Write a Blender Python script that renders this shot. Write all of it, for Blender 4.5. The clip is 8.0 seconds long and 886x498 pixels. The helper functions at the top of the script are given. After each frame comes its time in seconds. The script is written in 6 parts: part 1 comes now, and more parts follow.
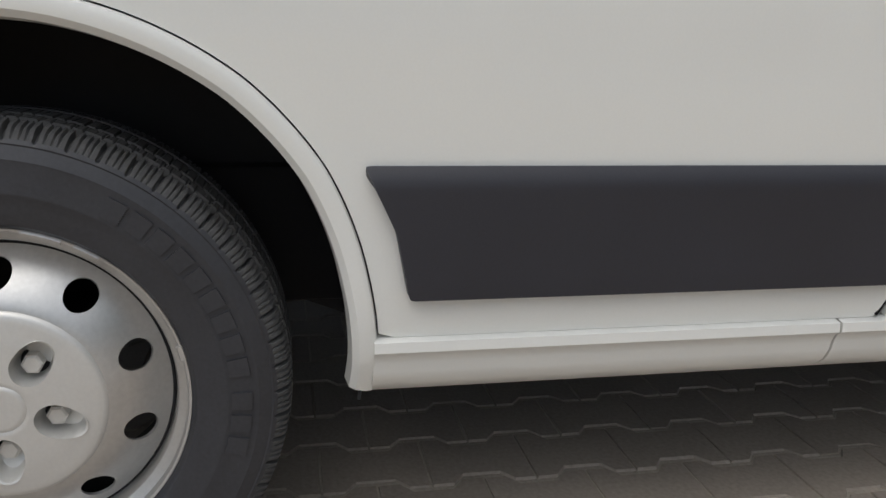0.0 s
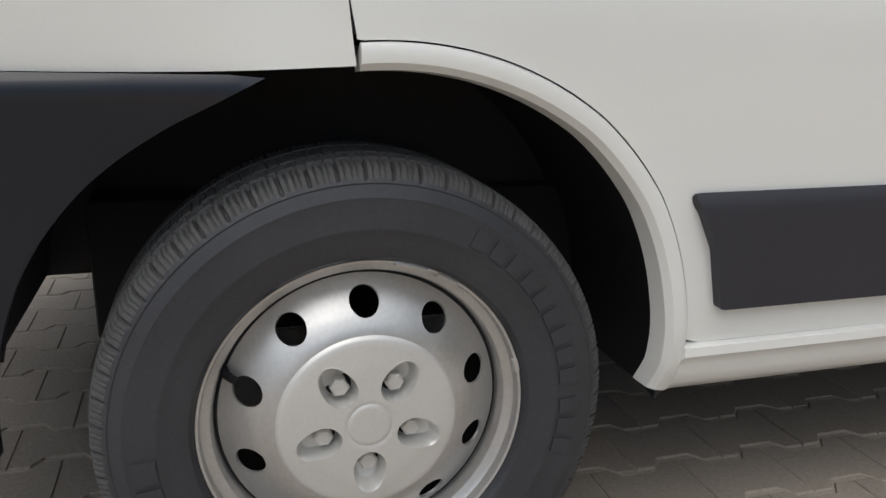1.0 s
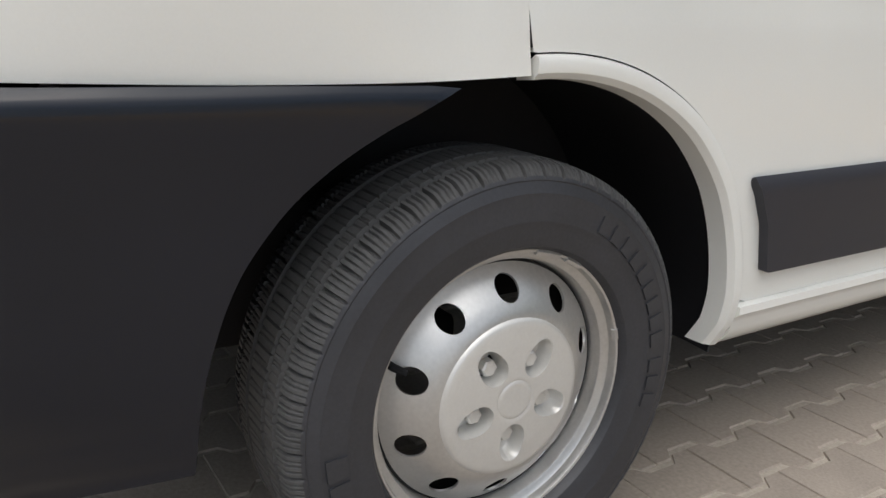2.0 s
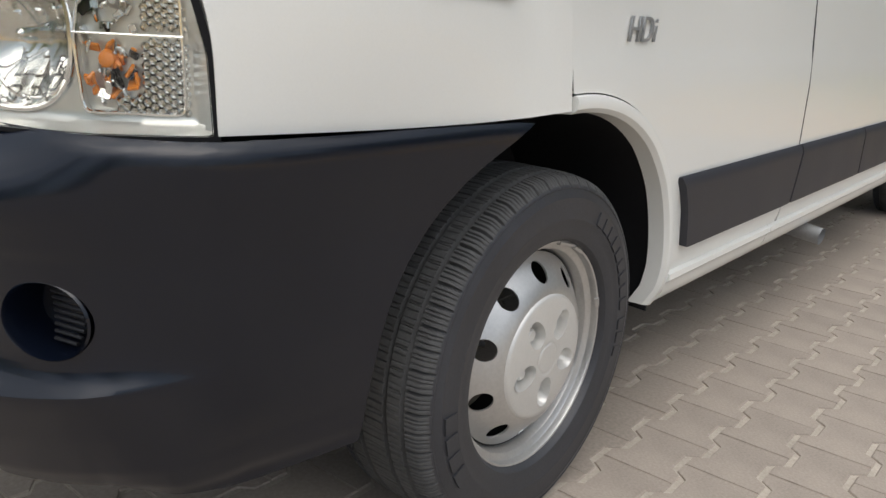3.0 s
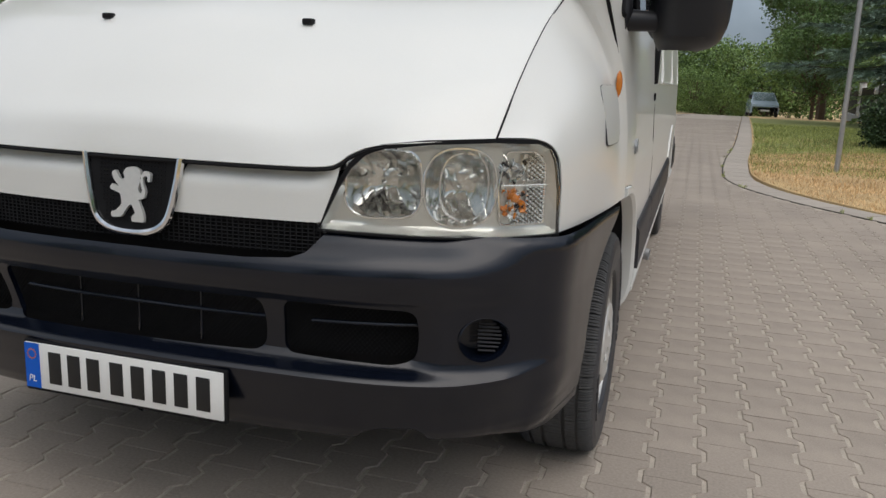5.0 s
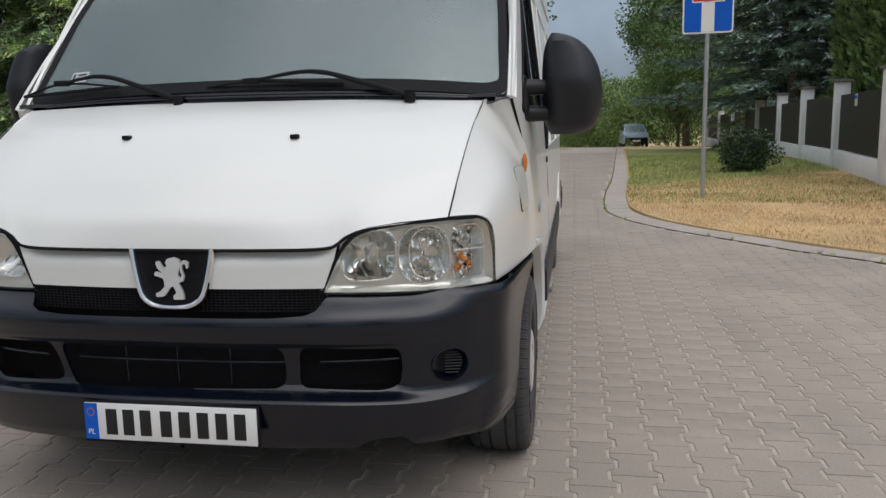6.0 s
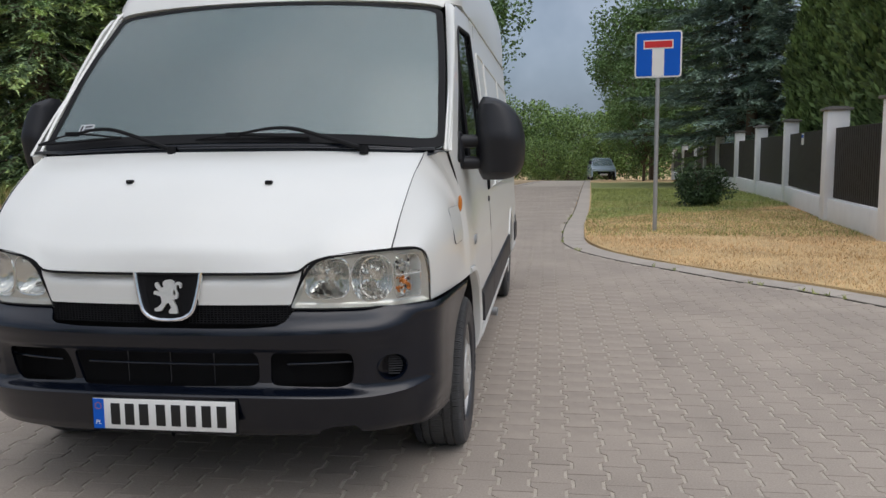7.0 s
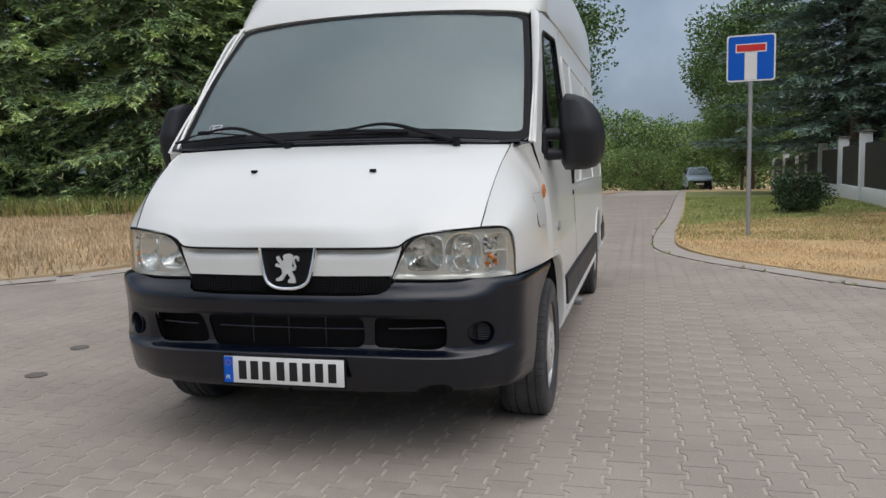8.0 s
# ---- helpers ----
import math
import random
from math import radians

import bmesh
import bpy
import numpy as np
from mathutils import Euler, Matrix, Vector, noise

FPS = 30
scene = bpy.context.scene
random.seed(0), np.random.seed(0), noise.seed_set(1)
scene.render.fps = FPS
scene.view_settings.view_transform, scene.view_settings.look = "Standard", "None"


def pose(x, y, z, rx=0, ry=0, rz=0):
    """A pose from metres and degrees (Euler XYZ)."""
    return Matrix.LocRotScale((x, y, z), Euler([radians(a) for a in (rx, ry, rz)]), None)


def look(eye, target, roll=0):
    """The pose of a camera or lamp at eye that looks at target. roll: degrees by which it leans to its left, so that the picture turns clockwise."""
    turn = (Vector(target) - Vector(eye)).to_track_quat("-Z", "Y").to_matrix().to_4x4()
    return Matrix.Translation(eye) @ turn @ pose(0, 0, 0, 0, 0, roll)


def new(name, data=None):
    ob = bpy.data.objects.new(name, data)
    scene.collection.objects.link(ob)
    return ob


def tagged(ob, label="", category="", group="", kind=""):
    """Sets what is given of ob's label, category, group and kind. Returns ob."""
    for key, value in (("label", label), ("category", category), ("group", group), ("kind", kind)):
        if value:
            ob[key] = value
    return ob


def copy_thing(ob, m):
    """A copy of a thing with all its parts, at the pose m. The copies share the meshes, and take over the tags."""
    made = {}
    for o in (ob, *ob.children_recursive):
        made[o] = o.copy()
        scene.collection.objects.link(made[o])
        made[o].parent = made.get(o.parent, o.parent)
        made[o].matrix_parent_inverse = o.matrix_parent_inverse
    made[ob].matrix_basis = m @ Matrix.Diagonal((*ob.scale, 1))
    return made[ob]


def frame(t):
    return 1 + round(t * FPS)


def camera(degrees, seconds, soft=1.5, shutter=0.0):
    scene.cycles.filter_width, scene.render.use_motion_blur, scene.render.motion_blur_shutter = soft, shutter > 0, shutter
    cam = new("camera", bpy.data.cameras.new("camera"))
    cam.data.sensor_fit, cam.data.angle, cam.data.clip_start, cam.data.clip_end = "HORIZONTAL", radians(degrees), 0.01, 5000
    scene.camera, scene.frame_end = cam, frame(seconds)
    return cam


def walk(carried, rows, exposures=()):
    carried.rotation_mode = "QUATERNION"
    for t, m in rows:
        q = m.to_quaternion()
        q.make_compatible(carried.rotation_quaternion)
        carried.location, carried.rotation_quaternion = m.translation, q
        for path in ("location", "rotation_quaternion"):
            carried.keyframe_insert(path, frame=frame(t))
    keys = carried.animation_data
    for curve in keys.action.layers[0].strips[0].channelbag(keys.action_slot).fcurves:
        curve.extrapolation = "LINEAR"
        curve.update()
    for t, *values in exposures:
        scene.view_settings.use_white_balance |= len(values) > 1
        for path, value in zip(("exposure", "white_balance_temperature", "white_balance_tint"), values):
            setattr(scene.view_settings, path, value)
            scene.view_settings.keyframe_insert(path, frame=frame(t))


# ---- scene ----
cam = camera(58.0, 8.0)
PATH = [
    (0, (1.883, 1.272, 0.739), (-0.012, 1.659, 0.231), 1.7),
    (0.5, (1.847, 1.028, 0.784), (-0.046, 1.384, 0.246), 1.2),
    (1, (1.854, 0.773, 0.802), (0.011, 1.325, 0.253), 1.2),
    (1.5, (1.818, 0.548, 0.798), (0.065, 1.334, 0.24), 1.5),
    (1.7, (1.78, 0.465, 0.803), (0.074, 1.345, 0.239), 1.7),
    (2.8, (1.698, -0.095, 0.889), (0.402, 1.316, 0.315), 3.0),
    (3, (1.65, -0.191, 0.893), (0.432, 1.291, 0.328), 3.2),
    (3.5, (1.519, -0.482, 0.967), (0.467, 1.126, 0.415), 3.0),
    (4, (1.413, -0.835, 1.022), (0.557, 0.896, 0.501), 3.1),
    (4.5, (1.237, -1.112, 1.033), (0.489, 0.681, 0.556), 2.5),
    (4.7, (1.195, -1.215, 1.045), (0.516, 0.613, 0.6), 2.5),
    (5.8, (1.1, -1.856, 1.177), (0.744, 0.077, 0.807), -0.3),
    (6, (1.117, -1.986, 1.213), (0.793, -0.037, 0.899), -1.1),
    (6.5, (1.189, -2.298, 1.252), (0.924, -0.336, 0.966), -0.3),
    (7, (1.309, -2.525, 1.278), (1.051, -0.556, 1.04), -0.6),
    (7.5, (1.399, -2.756, 1.252), (1.024, -0.803, 1.034), -0.9),
    (8, (1.385, -2.87, 1.185), (0.902, -0.94, 0.982), -1.2),
]
walk(cam, [(t, look(eye, target, roll)) for t, eye, target, roll in PATH],
     [(0.0, -0.36, 6600, 12), (1.0, -0.22, 6600, 12), (1.6, -0.10, 6650, 12), (3.0, -0.08, 6650, 12), (3.5, -0.18, 6600, 12), (4.0, -0.44, 6600, 12), (4.5, -0.48, 6650, 12), (6.0, -0.50, 6450, 13.5), (8.0, -0.46, 6350, 14)])

# ---- light ----
world = bpy.data.worlds.new("overcast_sky")
scene.world = world
world.use_nodes = True
wn, wl = world.node_tree.nodes, world.node_tree.links
wn.clear()
w_out = wn.new("ShaderNodeOutputWorld")
w_sky = wn.new("ShaderNodeTexSky")
w_sky.sky_type, w_sky.sun_disc = "NISHITA", False
w_sky.sun_elevation, w_sky.sun_rotation = radians(63), radians(131)
w_sky.dust_density, w_sky.air_density = 2.5, 1.2
w_bg = wn.new("ShaderNodeBackground")
w_bg.inputs["Strength"].default_value = 0.05
w_cloud = wn.new("ShaderNodeBackground")
w_add = wn.new("ShaderNodeAddShader")
w_map = wn.new("ShaderNodeTexCoord")
w_noise = wn.new("ShaderNodeTexNoise")
w_noise.inputs["Scale"].default_value, w_noise.inputs["Detail"].default_value = 4.5, 5
w_ramp = wn.new("ShaderNodeValToRGB")
w_ramp.color_ramp.elements[0].position, w_ramp.color_ramp.elements[0].color = 0.40, (0.45, 0.52, 0.58, 1)
w_ramp.color_ramp.elements[1].position, w_ramp.color_ramp.elements[1].color = 0.60, (0.93, 0.94, 0.95, 1)
wl.new(w_map.outputs["Generated"], w_noise.inputs["Vector"])
wl.new(w_noise.outputs["Fac"], w_ramp.inputs["Fac"])
w_sep = wn.new("ShaderNodeSeparateXYZ")
w_rise = wn.new("ShaderNodeValToRGB")
w_rise.color_ramp.elements[0].position, w_rise.color_ramp.elements[0].color = 0.0, (0.33, 0.45, 0.62, 1)
w_rise.color_ramp.elements[1].position, w_rise.color_ramp.elements[1].color = 0.9, (1.5, 1.48, 1.44, 1)
w_rise.color_ramp.elements.new(0.4).color = (0.86, 0.89, 0.92, 1)
w_mul = wn.new("ShaderNodeMix")
w_mul.data_type, w_mul.blend_type = "RGBA", "MULTIPLY"
w_mul.inputs[0].default_value = 1.0
wl.new(w_map.outputs["Generated"], w_sep.inputs[0])
wl.new(w_sep.outputs["Z"], w_rise.inputs["Fac"])
wl.new(w_ramp.outputs["Color"], w_mul.inputs[6])
wl.new(w_rise.outputs["Color"], w_mul.inputs[7])
# the cloud is thinner, and so brighter, round the veiled sun
SUN_DIR = Vector((0.34, -0.30, 0.89)).normalized()
w_dot = wn.new("ShaderNodeVectorMath")
w_dot.operation = "DOT_PRODUCT"
w_dot.inputs[1].default_value = SUN_DIR
w_glow = wn.new("ShaderNodeMapRange")
w_glow.interpolation_type = "SMOOTHSTEP"
w_glow.inputs["From Min"].default_value, w_glow.inputs["From Max"].default_value = 0.55, 1.0
w_glow.inputs["To Min"].default_value, w_glow.inputs["To Max"].default_value = 0.80, 1.9
wl.new(w_map.outputs["Generated"], w_dot.inputs[0])
wl.new(w_dot.outputs["Value"], w_glow.inputs["Value"])
wl.new(w_glow.outputs[0], w_cloud.inputs["Strength"])
wl.new(w_mul.outputs[2], w_cloud.inputs["Color"])
wl.new(w_sky.outputs["Color"], w_bg.inputs["Color"])
wl.new(w_bg.outputs[0], w_add.inputs[0])
wl.new(w_cloud.outputs[0], w_add.inputs[1])
wl.new(w_add.outputs[0], w_out.inputs["Surface"])

sun = new("sun", bpy.data.lights.new("sun", "SUN"))
sun.data.energy, sun.data.angle, sun.data.color = 0.6, radians(45), (1.0, 0.96, 0.9)
sun.matrix_world = look(SUN_DIR * 15, (0, 0, 0))


# ---- materials ----
def material(name, colour, rough=0.5, metal=0.0, vary=0.08, scale=6.0, fine=90.0, bump=0.0, coat=0.0, spec=0.5, per_object=0.0, per_island=0.0, tint=None, rough_vary=0.1):
    m = bpy.data.materials.new(name)
    m.use_nodes = True
    nt = m.node_tree
    b = nt.nodes["Principled BSDF"]
    b.inputs["Roughness"].default_value = rough
    b.inputs["Metallic"].default_value = metal
    b.inputs["Specular IOR Level"].default_value = spec
    if coat:
        b.inputs["Coat Weight"].default_value = coat
        b.inputs["Coat Roughness"].default_value = 0.06
    tc = nt.nodes.new("ShaderNodeTexCoord")
    n1 = nt.nodes.new("ShaderNodeTexNoise")
    n1.inputs["Scale"].default_value, n1.inputs["Detail"].default_value = scale, 4
    n2 = nt.nodes.new("ShaderNodeTexNoise")
    n2.inputs["Scale"].default_value, n2.inputs["Detail"].default_value = fine, 3
    for n in (n1, n2):
        nt.links.new(tc.outputs["Object"], n.inputs["Vector"])
    mix = nt.nodes.new("ShaderNodeMath")
    mix.operation = "MULTIPLY_ADD"
    mix.inputs[1].default_value = 0.45
    half = nt.nodes.new("ShaderNodeMath")
    half.operation = "MULTIPLY"
    half.inputs[1].default_value = 0.55
    nt.links.new(n1.outputs["Fac"], half.inputs[0])
    nt.links.new(n2.outputs["Fac"], mix.inputs[0])
    nt.links.new(half.outputs[0], mix.inputs[2])
    level = mix.outputs[0]
    if per_object or per_island:
        info = nt.nodes.new("ShaderNodeObjectInfo" if per_object else "ShaderNodeNewGeometry")
        add = nt.nodes.new("ShaderNodeMath")
        add.operation = "MULTIPLY_ADD"
        add.inputs[1].default_value = per_object or per_island
        nt.links.new(info.outputs["Random" if per_object else "Random Per Island"], add.inputs[0])
        nt.links.new(level, add.inputs[2])
        sub = nt.nodes.new("ShaderNodeMath")
        sub.operation = "SUBTRACT"
        sub.inputs[1].default_value = (per_object or per_island) / 2
        nt.links.new(add.outputs[0], sub.inputs[0])
        level = sub.outputs[0]
    ramp = nt.nodes.new("ShaderNodeValToRGB")
    lo = tuple(c * (1 - vary) for c in colour)
    hi = tuple(min(1, c * (1 + vary)) for c in (tint or colour))
    ramp.color_ramp.elements[0].position, ramp.color_ramp.elements[0].color = 0.3, (*lo, 1)
    ramp.color_ramp.elements[1].position, ramp.color_ramp.elements[1].color = 0.7, (*hi, 1)
    nt.links.new(level, ramp.inputs["Fac"])
    nt.links.new(ramp.outputs["Color"], b.inputs["Base Color"])
    if rough_vary:
        rr = nt.nodes.new("ShaderNodeMapRange")
        rr.inputs["To Min"].default_value, rr.inputs["To Max"].default_value = rough * (1 - rough_vary), min(1, rough * (1 + rough_vary))
        nt.links.new(n1.outputs["Fac"], rr.inputs["Value"])
        nt.links.new(rr.outputs[0], b.inputs["Roughness"])
    if bump:
        bp = nt.nodes.new("ShaderNodeBump")
        bp.inputs["Strength"].default_value, bp.inputs["Distance"].default_value = bump, 0.004
        nt.links.new(n2.outputs["Fac"], bp.inputs["Height"])
        nt.links.new(bp.outputs[0], b.inputs["Normal"])
    return m


def glass(name, colour=(1, 1, 1), rough=0.0, ior=1.5):
    m = bpy.data.materials.new(name)
    m.use_nodes = True
    b = m.node_tree.nodes["Principled BSDF"]
    b.inputs["Base Color"].default_value = (*colour, 1)
    b.inputs["Roughness"].default_value = rough
    b.inputs["Transmission Weight"].default_value = 1.0
    b.inputs["IOR"].default_value = ior
    return m


def sheet_glass(name, colour, sky_veil=0.0, ior=1.5, soft=0.02):
    """Thin tinted glass: clear through, mirrored by its Fresnel gloss, with a diffuse veil painting in reflected sky.
    """
    m = bpy.data.materials.new(name)
    m.use_nodes = True
    nt = m.node_tree
    nt.nodes.remove(nt.nodes["Principled BSDF"])
    clear, gloss = nt.nodes.new("ShaderNodeBsdfTransparent"), nt.nodes.new("ShaderNodeBsdfGlossy")
    clear.inputs["Color"].default_value = (*colour, 1)
    gloss.inputs["Roughness"].default_value = soft
    edge, pane = nt.nodes.new("ShaderNodeFresnel"), nt.nodes.new("ShaderNodeMixShader")
    edge.inputs["IOR"].default_value = ior
    veil, film = nt.nodes.new("ShaderNodeMixShader"), nt.nodes.new("ShaderNodeBsdfDiffuse")
    film.inputs["Color"].default_value = (0.42, 0.54, 0.54, 1)
    veil_noise, amount = nt.nodes.new("ShaderNodeTexNoise"), nt.nodes.new("ShaderNodeMapRange")
    where = nt.nodes.new("ShaderNodeTexCoord")
    veil_noise.inputs["Scale"].default_value, veil_noise.inputs["Detail"].default_value = 3.0, 5
    amount.inputs["To Min"].default_value, amount.inputs["To Max"].default_value = sky_veil * 0.8, sky_veil * 1.2
    nt.links.new(where.outputs["Object"], veil_noise.inputs["Vector"])
    nt.links.new(veil_noise.outputs["Fac"], amount.inputs["Value"])
    nt.links.new(amount.outputs[0], veil.inputs[0])
    nt.links.new(edge.outputs[0], pane.inputs[0])
    nt.links.new(clear.outputs[0], pane.inputs[1])
    nt.links.new(gloss.outputs[0], pane.inputs[2])
    nt.links.new(pane.outputs[0], veil.inputs[1])
    nt.links.new(film.outputs[0], veil.inputs[2])
    nt.links.new(veil.outputs[0], nt.nodes["Material Output"].inputs["Surface"])
    return m


PAINT = material("white_paint", (0.78, 0.78, 0.74), 0.32, vary=0.02, scale=2.0, fine=300, coat=0.5, rough_vary=0.15)
BLACK = material("satin_black_plastic", (0.0030, 0.0049, 0.0108), 0.20, vary=0.2, scale=5, fine=500, rough_vary=0.2, spec=0.52)
TRIM = material("grey_black_strip", (0.025, 0.025, 0.032), 0.5, vary=0.12, scale=7, fine=400, bump=0.04)
RUBBER = material("tyre_rubber", (0.033, 0.034, 0.039), 0.46, vary=0.25, scale=9, fine=200, bump=0.06)
# paler than the sidewall for dust and for light painted onto the tread
TREAD = material("dusty_lit_tread_rubber", (0.068, 0.068, 0.068), 0.8, vary=0.3, scale=12, fine=160, bump=0.1)
SEAL = material("seal_rubber", (0.006, 0.006, 0.007), 0.7, spec=0.25)
LINER = material("wheel_arch_liner", (0.007, 0.007, 0.009), 0.7, vary=0.3)
DARK = material("underbody_and_shade_black", (0.006, 0.006, 0.007), 0.85, vary=0.3)
SILVER = material("silver_wheel_paint", (0.56, 0.555, 0.54), 0.40, metal=0.8, vary=0.1, scale=14, fine=160, rough_vary=0.25)
COVER = material("silver_plastic_cover", (0.64, 0.63, 0.60), 0.36, metal=0.4, vary=0.05, scale=10, fine=220)
BEZEL = material("satin_lamp_bezel", (0.66, 0.66, 0.63), 0.30, metal=0.85, vary=0.06)
MATTE = material("matte_black_shell", (0.0125, 0.0128, 0.0155), 0.48, vary=0.15, scale=8, fine=400, bump=0.03, spec=0.4)
SATIN = material("satin_silver", (0.78, 0.78, 0.76), 0.38, metal=0.55, vary=0.06)
CHROME = material("chrome", (0.85, 0.86, 0.87), 0.08, metal=1.0, vary=0.03)
BRIGHT = material("lamp_silver", (0.70, 0.70, 0.68), 0.10, metal=1.0, vary=0.06)
STEEL = material("galvanised_steel", (0.42, 0.43, 0.44), 0.45, metal=0.7, vary=0.12, scale=20)
LENS = glass("clear_lens", (0.98, 0.985, 0.96), 0.0)
GLASS = sheet_glass("window_glass", (0.70, 0.78, 0.77), 0.0, 1.5)
# the pale diffuse veil here stands in for sky mirrored in the glass
SCREEN = sheet_glass("sky_veiled_windscreen", (0.74, 0.85, 0.83), 0.20, 2.0, 0.22)
AMBER = material("amber_plastic", (0.62, 0.19, 0.02), 0.25, vary=0.15)
WHITE = material("plate_white", (0.80, 0.80, 0.77), 0.4, vary=0.03)
BLUE = material("sign_blue", (0.0, 0.105, 0.56), 0.5, vary=0.05, spec=0.3)
RED = material("sign_red", (0.62, 0.03, 0.03), 0.4, vary=0.05)
INK = material("black_ink", (0.01, 0.01, 0.01), 0.5)
GREY = material("grey_cloth", (0.055, 0.058, 0.062), 0.9, vary=0.15)
PALE_CLOTH = material("pale_cloth", (0.62, 0.63, 0.62), 0.9, vary=0.08)
PALE = material("pale_plastic", (0.55, 0.57, 0.58), 0.6, vary=0.08)


# ---- mesh tools ----
RIDE = 0.056  # the van's sheet metal stands this much above its drawing datum


def mesh_of(name, verts, faces, smooth=35.0):
    me = bpy.data.meshes.new(name)
    me.from_pydata([tuple(v) for v in verts], [], [tuple(int(i) for i in f) for f in faces])
    me.validate()
    if smooth:
        me.shade_smooth()
        me.set_sharp_from_angle(angle=radians(smooth))
    return me


def part(name, geo, mat, parent=None, label="", smooth=35.0):
    """One mesh object from (verts, faces) or a bmesh, under its thing."""
    if isinstance(geo, bmesh.types.BMesh):
        me = bpy.data.meshes.new(name)
        geo.to_mesh(me)
        geo.free()
        if smooth:
            me.shade_smooth()
            me.set_sharp_from_angle(angle=radians(smooth))
    else:
        me = mesh_of(name, geo[0], geo[1], smooth)
    me.materials.append(mat)
    ob = new(name, me)
    ob.parent = parent
    if parent is not None and parent.name == "van":
        ob.location.z = RIDE
    if label:
        tagged(ob, label)
    return ob


def join(*geos):
    verts, faces = [], []
    for v, f in geos:
        k = len(verts)
        verts += [tuple(p) for p in v]
        faces += [tuple(int(i) + k for i in q) for q in f]
    return verts, faces


def moved(geo, m):
    return [tuple(m @ Vector(v)) for v in geo[0]], geo[1]


def mirrored(geo):
    return [(-v[0], v[1], v[2]) for v in geo[0]], [tuple(reversed(f)) for f in geo[1]]


def box(c, s, bevel=0.0, seg=2):
    bm = bmesh.new()
    bmesh.ops.create_cube(bm, size=1, matrix=Matrix.Translation(c) @ Matrix.Diagonal((*s, 1)))
    if bevel:
        bmesh.ops.bevel(bm, geom=bm.edges[:], offset=bevel, segments=seg, affect="EDGES", profile=0.5)
    bm.verts.ensure_lookup_table()
    out = [tuple(v.co) for v in bm.verts], [tuple(v.index for v in f.verts) for f in bm.faces]
    bm.free()
    return out


def curve(points, n):
    """n points along a smooth curve through the given ones, evenly spaced."""
    p = np.array(points, float)
    if len(p) == 2:
        return p[0] + (p[1] - p[0]) * np.linspace(0, 1, n)[:, None]
    e = np.vstack([2 * p[0] - p[1], p, 2 * p[-1] - p[-2]])
    out = []
    for i in range(1, len(e) - 2):
        t = np.linspace(0, 1, 24, endpoint=False)[:, None]
        a, b, c, d = e[i - 1], e[i], e[i + 1], e[i + 2]
        out.append(0.5 * (2 * b + (c - a) * t + (2 * a - 5 * b + 4 * c - d) * t ** 2 + (3 * b - a - 3 * c + d) * t ** 3))
    out = np.vstack(out + [p[-1:]])
    s = np.r_[0, np.cumsum(np.linalg.norm(np.diff(out, axis=0), axis=1))]
    return np.stack([np.interp(np.linspace(0, s[-1], n), s, out[:, k]) for k in range(p.shape[1])], 1)


def quads(n, m, wrap=False):
    return [(i * m + j, (i + 1) % n * m + j, (i + 1) % n * m + j + 1, i * m + j + 1) for i in range(n if wrap else n - 1) for j in range(m - 1)]


def tube(points, r, n=8, caps=True):
    p = np.array(points, float)
    rr = np.broadcast_to(r, (len(p),))
    verts, faces = [], []
    d = np.gradient(p, axis=0)
    side = None
    for i in range(len(p)):
        t = d[i] / np.linalg.norm(d[i])
        if side is None:
            side = np.cross(t, (0, 0, 1) if abs(t[2]) < 0.9 else (1, 0, 0))
        side = side - t * side.dot(t)
        side = side / np.linalg.norm(side)
        up = np.cross(t, side)
        for k in range(n):
            a = 2 * math.pi * k / n
            verts.append(p[i] + rr[i] * (math.cos(a) * side + math.sin(a) * up))
    for i in range(len(p) - 1):
        for k in range(n):
            faces.append((i * n + k, i * n + (k + 1) % n, (i + 1) * n + (k + 1) % n, (i + 1) * n + k))
    if caps:
        faces += [tuple(range(n))[::-1], tuple((len(p) - 1) * n + k for k in range(n))]
    return verts, faces


def revolve(profile, n):
    """Round the x axis: profile of (radius, x)."""
    verts = [(x, r * math.cos(2 * math.pi * i / n), r * math.sin(2 * math.pi * i / n)) for i in range(n) for r, x in profile]
    return verts, quads(n, len(profile), True)


def poly_distance(pts, poly):
    """Signed distance to a closed polygon (inside positive) and the nearest point on it."""
    poly = np.array(poly, float)
    best = np.full(len(pts), 1e9)
    near = np.zeros_like(pts)
    inside = np.zeros(len(pts), bool)
    for a, b in zip(poly, np.roll(poly, -1, axis=0)):
        e = b - a
        t = np.clip(((pts - a) @ e) / max(e @ e, 1e-12), 0, 1)
        q = a + t[:, None] * e
        d = np.linalg.norm(pts - q, axis=1)
        m = d < best
        best[m], near[m] = d[m], q[m]
        cross = ((a[1] > pts[:, 1]) != (b[1] > pts[:, 1]))
        with np.errstate(divide="ignore", invalid="ignore"):
            xi = a[0] + (pts[:, 1] - a[1]) * (b[0] - a[0]) / (b[1] - a[1])
        inside ^= cross & (pts[:, 0] < xi)
    return np.where(inside, best, -best), near


